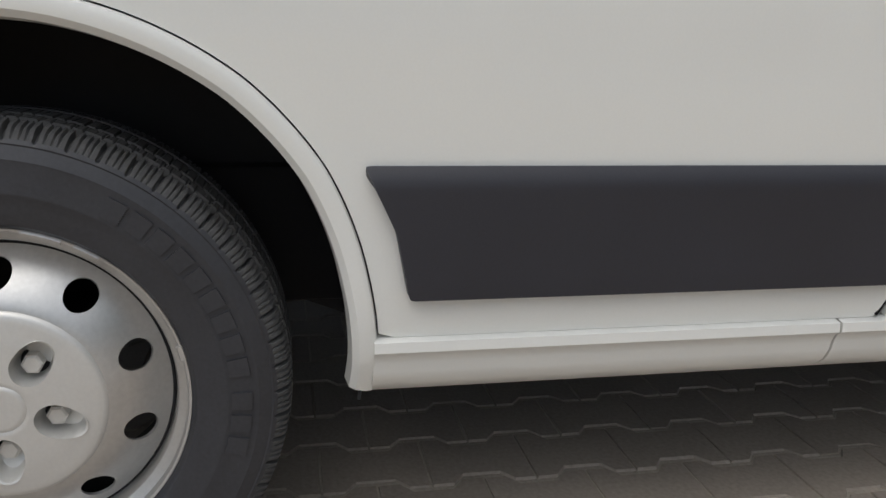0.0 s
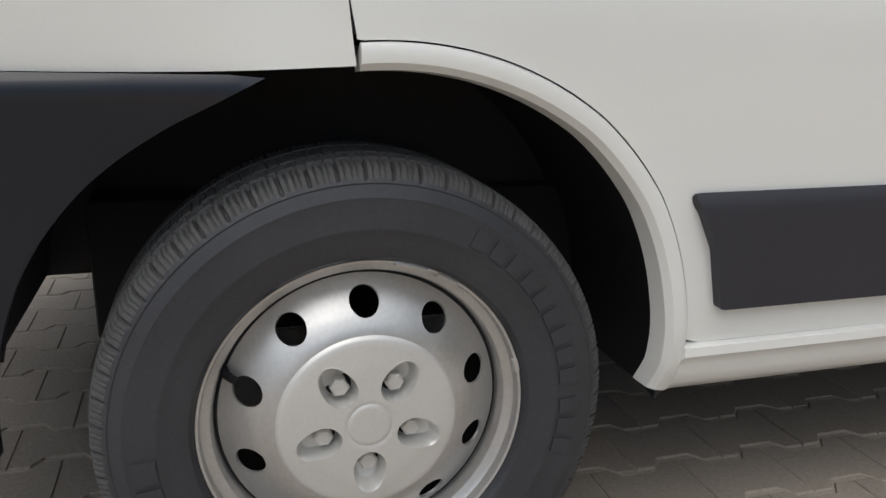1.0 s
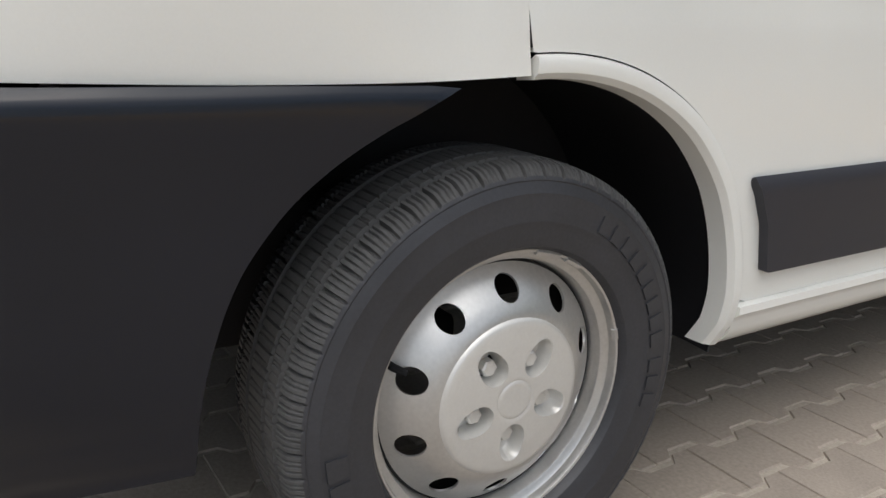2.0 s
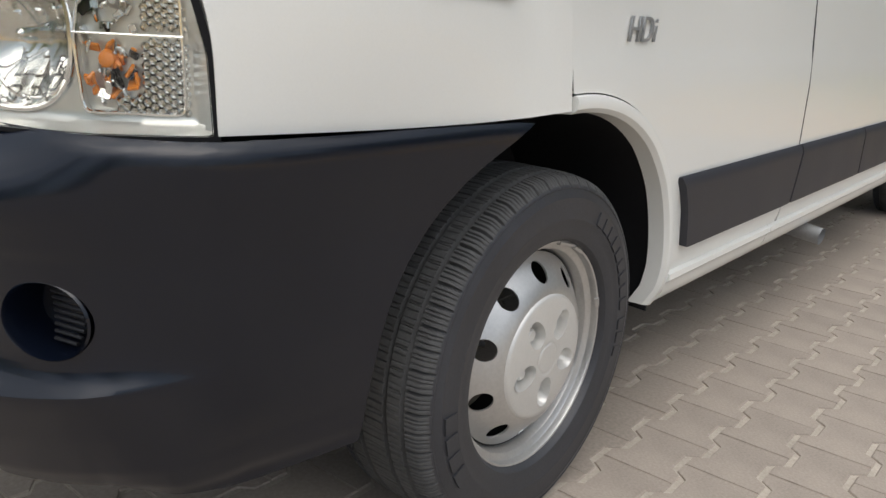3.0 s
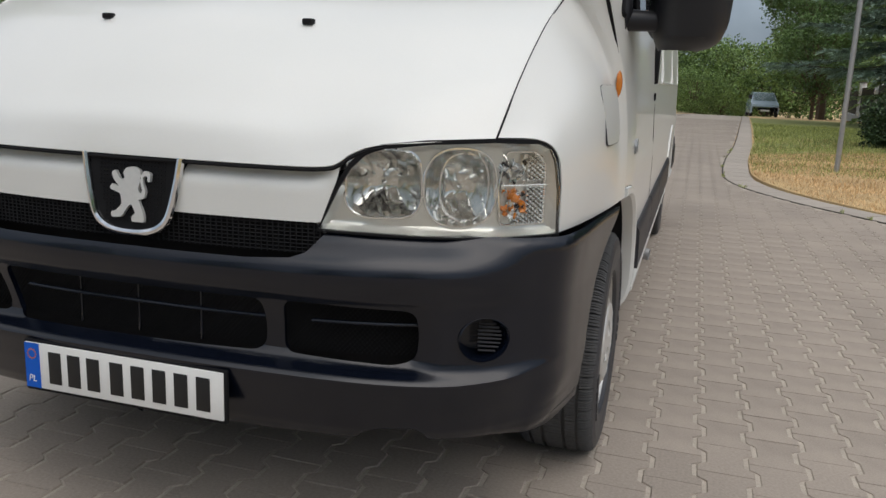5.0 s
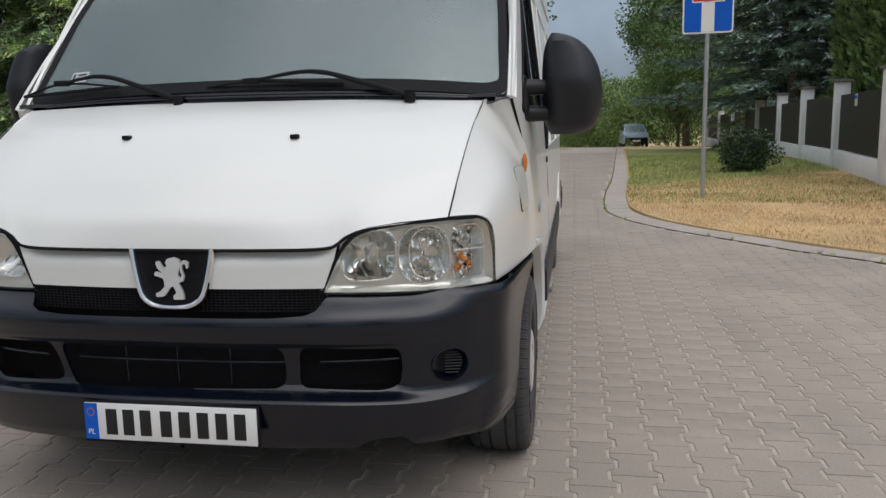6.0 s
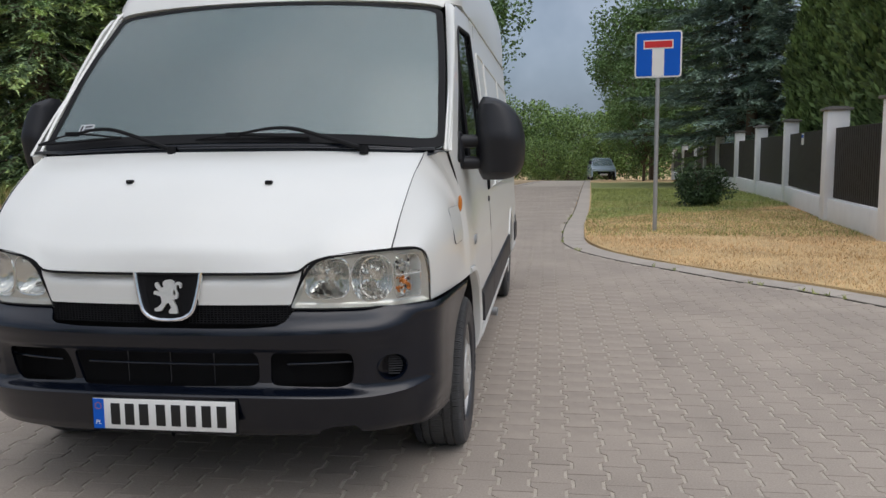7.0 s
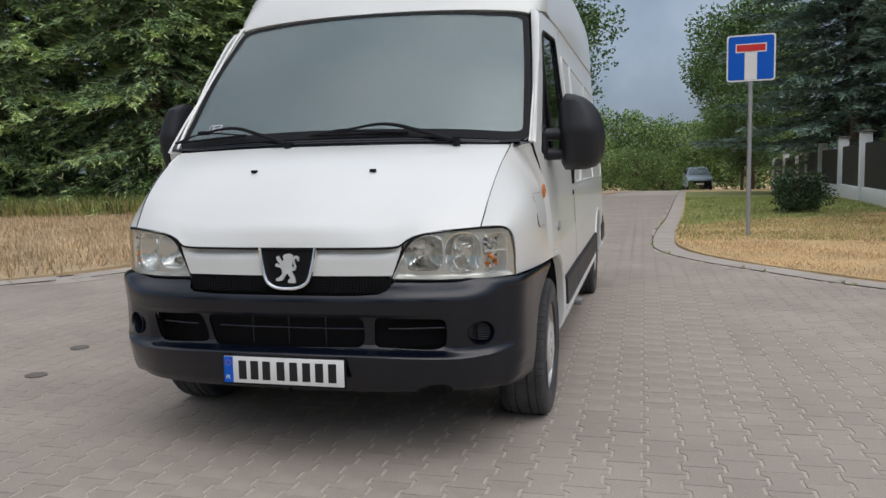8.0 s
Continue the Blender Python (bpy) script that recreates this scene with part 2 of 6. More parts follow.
def rounded(poly, r, n=5):
    """A polygon with its corners rounded by about r."""
    p = np.array(poly, float)
    out = []
    for i in range(len(p)):
        a, b, c = p[i - 1], p[i], p[(i + 1) % len(p)]
        la, lc = np.linalg.norm(a - b), np.linalg.norm(c - b)
        k = min(r, 0.45 * la, 0.45 * lc)
        s, e = b + (a - b) / la * k, b + (c - b) / lc * k
        for t in np.linspace(0, 1, n):
            out.append((1 - t) ** 2 * s + 2 * t * (1 - t) * b + t * t * e)
    return np.array(out)


def circle(cx, cy, r, n=28, ry=None):
    return np.array([(cx + r * math.cos(2 * math.pi * i / n), cy + (ry or r) * math.sin(2 * math.pi * i / n)) for i in range(n)])


def panel(surface, outline, cell=0.012, thick=0.004, holes=(), flip=False, lift=0.0):
    """A curved sheet: the part of surface(u, v) inside the outline and outside the holes, with a turned edge."""
    outline = np.array(outline, float)
    lo, hi = outline.min(0), outline.max(0)
    nu, nv = max(2, int((hi[0] - lo[0]) / cell) + 2), max(2, int((hi[1] - lo[1]) / cell) + 2)
    uu, vv = np.meshgrid(np.linspace(lo[0], hi[0], nu), np.linspace(lo[1], hi[1], nv), indexing="ij")
    uv = np.stack([uu.ravel(), vv.ravel()], 1)
    f = np.array(quads(nu, nv))
    cen = uv[f].mean(1)
    keep = poly_distance(cen, outline)[0] > 0
    for h in holes:
        keep &= poly_distance(cen, h)[0] < 0
    f = f[keep]
    pairs = np.sort(np.vstack([f[:, [0, 1]], f[:, [1, 2]], f[:, [2, 3]], f[:, [3, 0]]]), axis=1)
    lone, count = np.unique(pairs, axis=0, return_counts=True)
    rim_ids = np.unique(lone[count == 1])
    spots = uv[rim_ids].copy()
    best = np.full(len(spots), 1e9)
    for ring_ in [outline, *holes]:
        d, near = poly_distance(spots, ring_)
        m = np.abs(d) < best
        best[m] = np.abs(d)[m]
        uv[rim_ids[m]] = near[m]
    e = 1e-4
    P = surface(uv[:, 0], uv[:, 1])
    du = surface(uv[:, 0] + e, uv[:, 1]) - surface(uv[:, 0] - e, uv[:, 1])
    dv = surface(uv[:, 0], uv[:, 1] + e) - surface(uv[:, 0], uv[:, 1] - e)
    n = np.cross(du, dv)
    n /= np.maximum(np.linalg.norm(n, axis=1), 1e-12)[:, None]
    if flip:
        n = -n
        f = f[:, ::-1]
    P = P + n * lift
    used = np.unique(f)
    index = np.full(len(uv), -1)
    index[used] = np.arange(len(used))
    f = index[f]
    P, n = P[used], n[used]
    k = len(P)
    edges = {}
    for q in f.tolist():
        for a, b in zip(q, q[1:] + q[:1]):
            if (b, a) in edges:
                del edges[(b, a)]
            else:
                edges[(a, b)] = True
    verts = np.vstack([P, P - n * thick])
    faces = f.tolist() + [[i + k for i in q[::-1]] for q in f.tolist()] + [[b, a, a + k, b + k] for a, b in edges]
    return [tuple(v) for v in verts.tolist()], faces


def loft(sections, thick=0.004, flip=False):
    """A sheet through rows of points, with a turned edge."""
    g = np.array(sections, float)
    a, b = np.gradient(g, axis=0), np.gradient(g, axis=1)
    n = np.cross(a, b)
    n /= np.maximum(np.linalg.norm(n, axis=2), 1e-12)[..., None]
    if flip:
        n = -n
    r, c = g.shape[:2]
    f = quads(r, c)
    if flip:
        f = [q[::-1] for q in f]
    k = r * c
    inner = (g - n * thick).reshape(-1, 3)
    faces = list(f) + [tuple(i + k for i in q[::-1]) for q in f]
    ring = [j for j in range(c)] + [i * c + c - 1 for i in range(1, r)] + [(r - 1) * c + j for j in range(c - 2, -1, -1)] + [i * c for i in range(r - 2, 0, -1)]
    for p, q in zip(ring, ring[1:] + ring[:1]):
        faces.append((p, q, q + k, p + k) if not flip else (q, p, p + k, q + k))
    return np.vstack([g.reshape(-1, 3), inner]).tolist(), faces


def coons(c0, c1, d0, d1, n, m):
    """A patch between four border curves: c0, c1 run along i, d0, d1 along j."""
    C0, C1, D0, D1 = curve(c0, n), curve(c1, n), curve(d0, m), curve(d1, m)
    s, t = np.linspace(0, 1, n)[:, None, None], np.linspace(0, 1, m)[None, :, None]
    a = (1 - t) * C0[:, None] + t * C1[:, None]
    b = (1 - s) * D0[None] + s * D1[None]
    c = (1 - s) * (1 - t) * C0[0] + s * (1 - t) * C0[-1] + (1 - s) * t * C1[0] + s * t * C1[-1]
    return a + b - c


def strip_along(points, profile):
    """A profile of (out, up) swept along points given with their outward directions: rows of (point, out, up)."""
    rows = [[np.array(p) + a * np.array(o) + b * np.array(u) for a, b in profile] for p, o, u in points]
    n, m = len(rows), len(profile)
    verts = [v for r in rows for v in r]
    faces = quads(n, m)
    faces += [(i * m + m - 1, (i + 1) * m + m - 1, (i + 1) * m, i * m) for i in range(n - 1)]
    faces += [tuple(range(m))[::-1], tuple((n - 1) * m + j for j in range(m))]
    return verts, faces


def thing(name, label, category, at=(0, 0, 0), group="", kind=""):
    ob = new(name)
    ob.matrix_world = pose(*at)
    return tagged(ob, label, category, group, kind)


# ---- the van: its surfaces ----
plan = curve([(0, 0.050), (0.20, 0.055), (0.436, 0.081), (0.62, 0.130), (0.768, 0.203), (0.84, 0.265), (0.886, 0.326),
              (0.908, 0.43), (0.930, 0.61), (0.956, 0.79), (0.972, 0.93), (0.982, 1.1), (0.985, 1.4)], 500)
plan_s = np.r_[0, np.cumsum(np.linalg.norm(np.diff(plan, axis=0), axis=1))]
plan_t = np.gradient(plan, axis=0)
plan_t /= np.linalg.norm(plan_t, axis=1)[:, None]


def s_x(x):
    return math.copysign(float(np.interp(abs(x), plan[:, 0], plan_s)), x)


def s_y(y):
    return float(np.interp(y, plan[:, 1], plan_s))


def front(u, z, out=0.0):
    """A point of the nose: u along the bumper from the middle, z up, out ahead of the sheet metal."""
    a = np.abs(u)
    x, y = np.interp(a, plan_s, plan[:, 0]), np.interp(a, plan_s, plan[:, 1])
    tx, ty = np.interp(a, plan_s, plan_t[:, 0]), np.interp(a, plan_s, plan_t[:, 1])
    return np.stack([np.sign(u) * (x + ty * out), y - tx * out, z + 0 * u], -1)


crest_line = curve([(0, 0.405), (0.25, 0.403), (0.42, 0.399), (0.57, 0.392), (0.70, 0.388), (0.80, 0.395), (0.92, 0.412), (1.0, 0.428)], 120)


def crest(u):
    """Height of the bumper's ledge."""
    return np.interp(np.abs(u), crest_line[:, 0], crest_line[:, 1])


def bumper_skin(u, z):
    """Lower lip, the recess above it that ends at the fog lamp, and a shoulder that narrows round the corner."""
    zc, a = z - crest(u), np.abs(u)
    lip = np.interp(zc, [-0.17, -0.15, -0.125, -0.07, -0.02, -0.005, 0.0, 0.004, 0.018],
                    [-0.070, -0.044, -0.028, -0.008, 0.008, 0.012, 0.010, 0.004, 0.0])
    recess = np.interp(zc, [0.0, 0.004, 0.018, 0.034, 0.06, 0.10, 0.145, 0.17], [0.0, -0.001, -0.028, -0.042, -0.040, -0.030, -0.012, 0.0])
    wide = np.interp(z, [0.55, 0.58, 0.60, 0.615, 0.63, 0.642, 0.653, 0.664, 0.676, 0.69, 0.705], [0, 0.009, 0.017, 0.020, 0.016, 0.008, -0.003, -0.017, -0.032, -0.044, -0.052])
    narrow = np.interp(z, [0.55, 0.60, 0.64, 0.662, 0.676, 0.685, 0.692, 0.705], [0, 0.004, 0.008, 0.009, 0.007, 0.001, -0.010, -0.030])
    turn = np.clip((a - 0.68) / 0.22, 0, 1)
    turn = turn * turn * (3 - 2 * turn)
    shoulder = (wide * (1 - turn) + narrow * turn) * np.interp(a, [0, 0.95, 1.2, 1.35], [1, 1, 0.75, 0.5])
    hold = np.interp(a, [0, 0.82, 0.97, 1.2], [1, 1, 0.06, 0.0])
    hold = hold + np.maximum(0, np.interp(a, [0.95, 1.2], [0.45, 0.12]) - hold) * np.clip((-0.06 - zc) / 0.05, 0, 1)
    k = np.interp(a, [0, 0.45, 0.8, 1.0, 1.5], [0.038, 0.038, 0.033, 0.026, 0.010])
    return front(u, z, lip * hold + recess * np.interp(a, [0, 0.635, 0.69, 0.78, 0.95], [1, 1, 0.48, 0.22, 0.0]) + shoulder + k)


def ledge_skin(u, w):
    return bumper_skin(u, w + crest(u))


def from_ledge(poly):
    """An outline given in heights, turned into heights above the ledge."""
    p = np.array(poly, float)
    q = np.vstack([a + (b - a) * np.linspace(0, 1, max(2, int(np.linalg.norm(b - a) / 0.03) + 2))[:-1, None] for a, b in zip(p, np.roll(p, -1, axis=0))])
    return np.stack([q[:, 0], q[:, 1] - crest(q[:, 0])], 1)


SIDE_Z = [0.24, 0.30, 0.35, 0.40, 0.72, 0.76, 0.80, 1.0, 1.22, 1.5, 1.9, 2.05]
SIDE_X = [0.945, 0.976, 0.985, 0.987, 0.987, 0.986, 0.982, 0.976, 0.959, 0.924, 0.876, 0.866]


def side(y, z, out=0.0):
    taper = 0.011 * (np.clip(1.15 - y, 0, 1) / 0.225) ** 2
    return np.stack([np.interp(z, SIDE_Z, SIDE_X) - taper + out + 0 * y, y + 0 * z, z + 0 * y], -1)


def grid_surface(g):
    """A surface over the unit square from a grid of points."""
    n, m = g.shape[:2]

    def at(u, v):
        a, b = np.clip(u, 0, 1) * (n - 1), np.clip(v, 0, 1) * (m - 1)
        i, j = np.minimum(a.astype(int), n - 2), np.minimum(b.astype(int), m - 2)
        fa, fb = (u * (n - 1) - i)[:, None], (v * (m - 1) - j)[:, None]
        return g[i, j] * (1 - fa) * (1 - fb) + g[i + 1, j] * fa * (1 - fb) + g[i, j + 1] * (1 - fa) * fb + g[i + 1, j + 1] * fa * fb
    return at


def arc(cy, cz, r, a0, a1, n):
    return [(cy + r * math.cos(radians(a)), cz + r * math.sin(radians(a))) for a in np.linspace(a0, a1, n)]


AXLE = [(0.948, 0.315), (4.648, 0.315)]
ARCH = (0.945, 0.298)
REAR_ARCH = (4.646, 0.298)

van = thing("van", "white high-roof panel van with black bumper and silver wheels", "van")

# hood
c0 = [(0, 0.038, 0.826), (0.30, 0.050, 0.826), (0.455, 0.076, 0.829), (0.495, 0.090, 0.852), (0.545, 0.104, 0.873), (0.65, 0.140, 0.884), (0.768, 0.203, 0.894)]
c1 = [(0, 0.60, 1.237), (0.4, 0.61, 1.235), (0.818, 0.66, 1.224)]
d0 = [(0, 0.038, 0.826), (0, 0.043, 0.865), (0, 0.051, 0.898), (0, 0.062, 0.916), (0, 0.090, 0.946), (0, 0.18, 1.04), (0, 0.31, 1.143), (0, 0.45, 1.20), (0, 0.60, 1.237)]
d1 = [(0.768, 0.203, 0.894), (0.787, 0.32, 1.02), (0.803, 0.48, 1.135), (0.818, 0.66, 1.224)]
half = coons(c0, c1, d0, d1, 44, 40)
for j in range(3, 39):
    for turn in range(min(60, 5 * (j - 2))):
        half[1:-1, j, 1:] = 0.25 * half[:-2, j, 1:] + 0.5 * half[1:-1, j, 1:] + 0.25 * half[2:, j, 1:]
flip_x = np.array([-1, 1, 1.0])
hood_grid = np.concatenate([half[:0:-1] * flip_x, half])
for turn in range(60):
    hood_grid[30:-30, 2:, 1:] = 0.25 * hood_grid[29:-31, 2:, 1:] + 0.5 * hood_grid[30:-30, 2:, 1:] + 0.25 * hood_grid[31:-29, 2:, 1:]
hood = part("hood", loft(hood_grid, 0.014), PAINT, van)
hood_at = grid_surface(hood_grid)

part("hood_seal", tube([np.array(p) + np.array((0, 0.004, -0.006)) for p in hood_grid[12:-12, 0]], 0.0045, 6), SEAL, van)

for k in (1, -1):
    part("hood_gap", tube([(k * x, y, z) for x, y, z in curve([(0.770, 0.2035, 0.8940), (0.789, 0.32, 1.020), (0.805, 0.48, 1.135), (0.820, 0.656, 1.222)], 30)], 0.0026, 6), SEAL, van)

# white panel under the hood, with the slot below it


def nose_panel(u, z):
    return front(u, z, 0.002 - 0.030 * np.clip((z - 0.775) / 0.04, 0, 1) ** 2 * np.clip((0.47 - np.abs(u)) / 0.05, 0, 1))


part("nose_panel", panel(nose_panel, [(-s_x(0.44), 0.712), (s_x(0.44), 0.712), (s_x(0.472), 0.80), (s_x(0.48), 0.832), (-s_x(0.48), 0.832), (-s_x(0.472), 0.80)], 0.012, 0.006), PAINT, van)
slot = [part_geo for z in np.linspace(0.648, 0.712, 9) for part_geo in [tube([front(np.array(u), np.array(z), -0.004) for u in np.linspace(-0.44, 0.44, 22)], 0.0022, 4)]]
slot += [tube([front(np.array(u), np.array(0.645), -0.003), front(np.array(u), np.array(0.714), -0.003)], 0.0022, 4) for u in np.linspace(-0.44, 0.44, 70)]
part("upper_mesh", join(*slot), SEAL, van, "fine black grille mesh", 0)
part("nose_backing", panel(lambda u, z: front(u, z, -0.125), [(-0.99, 0.32), (0.99, 0.32), (0.99, 0.68), (0.85, 0.80), (-0.85, 0.80), (-0.99, 0.68)], 0.03, 0.01), DARK, van)

# front bumper
right = [(s_y(y), z) for y, z in [*curve([(0.524, 0.25), (0.532, 0.33), (0.545, 0.39), (0.565, 0.45), (0.591, 0.50), (0.636, 0.556), (0.683, 0.597), (0.737, 0.632), (0.784, 0.656), (0.838, 0.684)], 44), (0.80, 0.687)]]
right += [(s_x(0.886), 0.689), (s_x(0.62), 0.697), (s_x(0.458), 0.700), (s_x(0.440), 0.680), (s_x(0.42), 0.656), (s_x(0.39), 0.645), (0.3, 0.640), (0.2, 0.640)]
left = [(-u, z) for u, z in reversed(right)]
bottom = [(-1.05, 0.246), (-0.9, 0.240), (-0.3, 0.242), (0.3, 0.242), (0.525, 0.246), (0.535, 0.262), (0.57, 0.274), (0.645, 0.276), (0.665, 0.262), (0.68, 0.244), (0.80, 0.238), (0.9, 0.240), (1.05, 0.246)]
mouth = rounded([(-0.335, 0.422), (0.322, 0.428), (0.328, 0.50), (0.324, 0.550), (-0.34, 0.550), (-0.347, 0.50)], 0.035)


def side_mouth(k):
    return rounded([(k * 0.362, 0.430), (k * 0.60, 0.414), (k * 0.646, 0.424), (k * 0.652, 0.48), (k * 0.642, 0.540), (k * 0.372, 0.552)][::k], 0.026)


FOG = (0.783, 0.478)
holes = [mouth, side_mouth(1), side_mouth(-1), circle(FOG[0], FOG[1], 0.054, 28, 0.047), circle(-FOG[0], FOG[1], 0.054, 28, 0.047)]
part("bumper", panel(ledge_skin, from_ledge(bottom + right + left), 0.0055, 0.012, [from_ledge(h) for h in holes]), BLACK, van, "satin black plastic front bumper")
for k in (1, -1):
    # fog lamp recess with louvres
    c = bumper_skin(np.array(k * FOG[0]), np.array(FOG[1]))
    n = front(np.array(k * FOG[0]), np.array(0.5), 1.0) - front(np.array(k * FOG[0]), np.array(0.5))
    right_dir = np.cross(n, (0, 0, 1))
    cup = []
    for r, d in ((0.0495, 0.001), (0.0475, 0.004), (0.045, -0.002), (0.042, -0.045), (0.038, -0.055), (0.0, -0.056)):
        cup.append([c + n * d + r * (1.13 * math.cos(a) * right_dir + math.sin(a) * np.array((0, 0, 1))) for a in np.linspace(0, 2 * math.pi, 33)])
    bowl = part("fog_lamp_recess", loft(cup, 0.001, flip=False), BLACK, van)
    for i in range(8):
        zz = -0.030 + i * 0.0086
        w = math.sqrt(max(0.0001, 0.042 ** 2 - zz ** 2))
        pts = [c + right_dir * x * -1 + np.array((0, 0, zz)) + n * (-0.012 - 0.30 * (w - x)) for x in np.linspace(-0.006, w, 8)]
        part("louvre", tube(pts, 0.0026, 6), MATTE, bowl)
for k in (1, -1):
    part("duct_wall", loft([[front(np.array(k * 0.672), np.array(z), o) for o in np.linspace(-0.14, -0.016, 4)] for z in (0.36, 0.50, 0.64)], 0.006), DARK, van)
# lower grille bars and mesh
for u0, u1, ups in ((-0.31, 0.32, (-0.16, 0.0, 0.16)), (s_x(0.42), s_x(0.67), ()), (-s_x(0.67), -s_x(0.42), ())):
    bar = part("grille_bar", tube([front(np.array(u), np.array(0.500), -0.012) for u in np.linspace(u0, u1, 12)], 0.0045, 8), BLACK, van)
    for u in ups:
        part("upright", tube([front(np.array(u), np.array(z), -0.020) for z in (0.428, 0.50, 0.56)], 0.003, 6), BLACK, bar)
    rods = []
    for u in np.arange(u0 - 0.16, u1 + 0.02, 0.011):
        for k in (1, -1):
            a, b = (u, u + 0.13) if k > 0 else (u + 0.13, u)
            rods.append(tube([front(np.array(a), np.array(0.425), -0.035), front(np.array(b), np.array(0.562), -0.035)], 0.0011, 3, False))
    part("grille_mesh", join(*rods), SEAL, van, "diamond-pattern black mesh", 0)

# emblem: plain shapes
EX = 0.018


def emblem_at(u, z, out=0.0):
    return front(u, z, out + 0.018 - 0.10 * (z - 0.66))


shield = rounded([(EX - 0.121, 0.830), (EX - 0.112, 0.775), (EX - 0.094, 0.705), (EX - 0.064, 0.664), (EX + 0.064, 0.664), (EX + 0.094, 0.705), (EX + 0.112, 0.775), (EX + 0.121, 0.830)], 0.03)
emblem = part("emblem", panel(emblem_at, shield, 0.009, 0.03), SEAL, van, "black shield badge with chrome rim")
rim_line = curve([(EX - 0.119, 0.826), (EX - 0.111, 0.775), (EX - 0.096, 0.712), (EX - 0.080, 0.684), (EX - 0.048, 0.667), (EX, 0.662), (EX + 0.048, 0.667), (EX + 0.080, 0.684), (EX + 0.096, 0.712), (EX + 0.111, 0.775), (EX + 0.119, 0.826)], 60)
part("rim", tube([emblem_at(np.array(u), np.array(z), 0.002) for u, z in rim_line], 0.0085, 8), CHROME, emblem)
dots = [tube([emblem_at(np.array(u), np.array(z), -0.002), emblem_at(np.array(u), np.array(z), 0.0025)], 0.0022, 5) for z in np.arange(0.685, 0.825, 0.0085) for u in np.arange(EX - 0.082, EX + 0.083, 0.0085) if abs(u - EX) < 0.062 + 0.27 * (z - 0.68)]
part("studs", join(*dots), SEAL, emblem)
figure = [(0.010, 0.803), (-0.010, 0.799), (-0.017, 0.788), (-0.012, 0.777), (-0.022, 0.772), (-0.036, 0.794), (-0.046, 0.787), (-0.040, 0.772), (-0.024, 0.758), (-0.046, 0.764), (-0.050, 0.752), (-0.022, 0.744),
          (-0.018, 0.722), (-0.034, 0.706), (-0.046, 0.704), (-0.044, 0.692), (-0.020, 0.694), (0.000, 0.722), (0.006, 0.722), (0.016, 0.704), (0.006, 0.698), (0.006, 0.686), (0.038, 0.686), (0.036, 0.704), (0.022, 0.734),
          (0.036, 0.736), (0.040, 0.752), (0.032, 0.770), (0.034, 0.784), (0.044, 0.784), (0.044, 0.772), (0.050, 0.772), (0.052, 0.790), (0.036, 0.796), (0.026, 0.782), (0.027, 0.766), (0.032, 0.752), (0.027, 0.745), (0.020, 0.756), (0.028, 0.776), (0.026, 0.796)]
part("figure", panel(lambda u, z: emblem_at(u, z, 0.010), rounded([(EX + a, z) for a, z in figure], 0.004, 3), 0.0024, 0.008), SATIN, emblem, "plain raised silver shape")


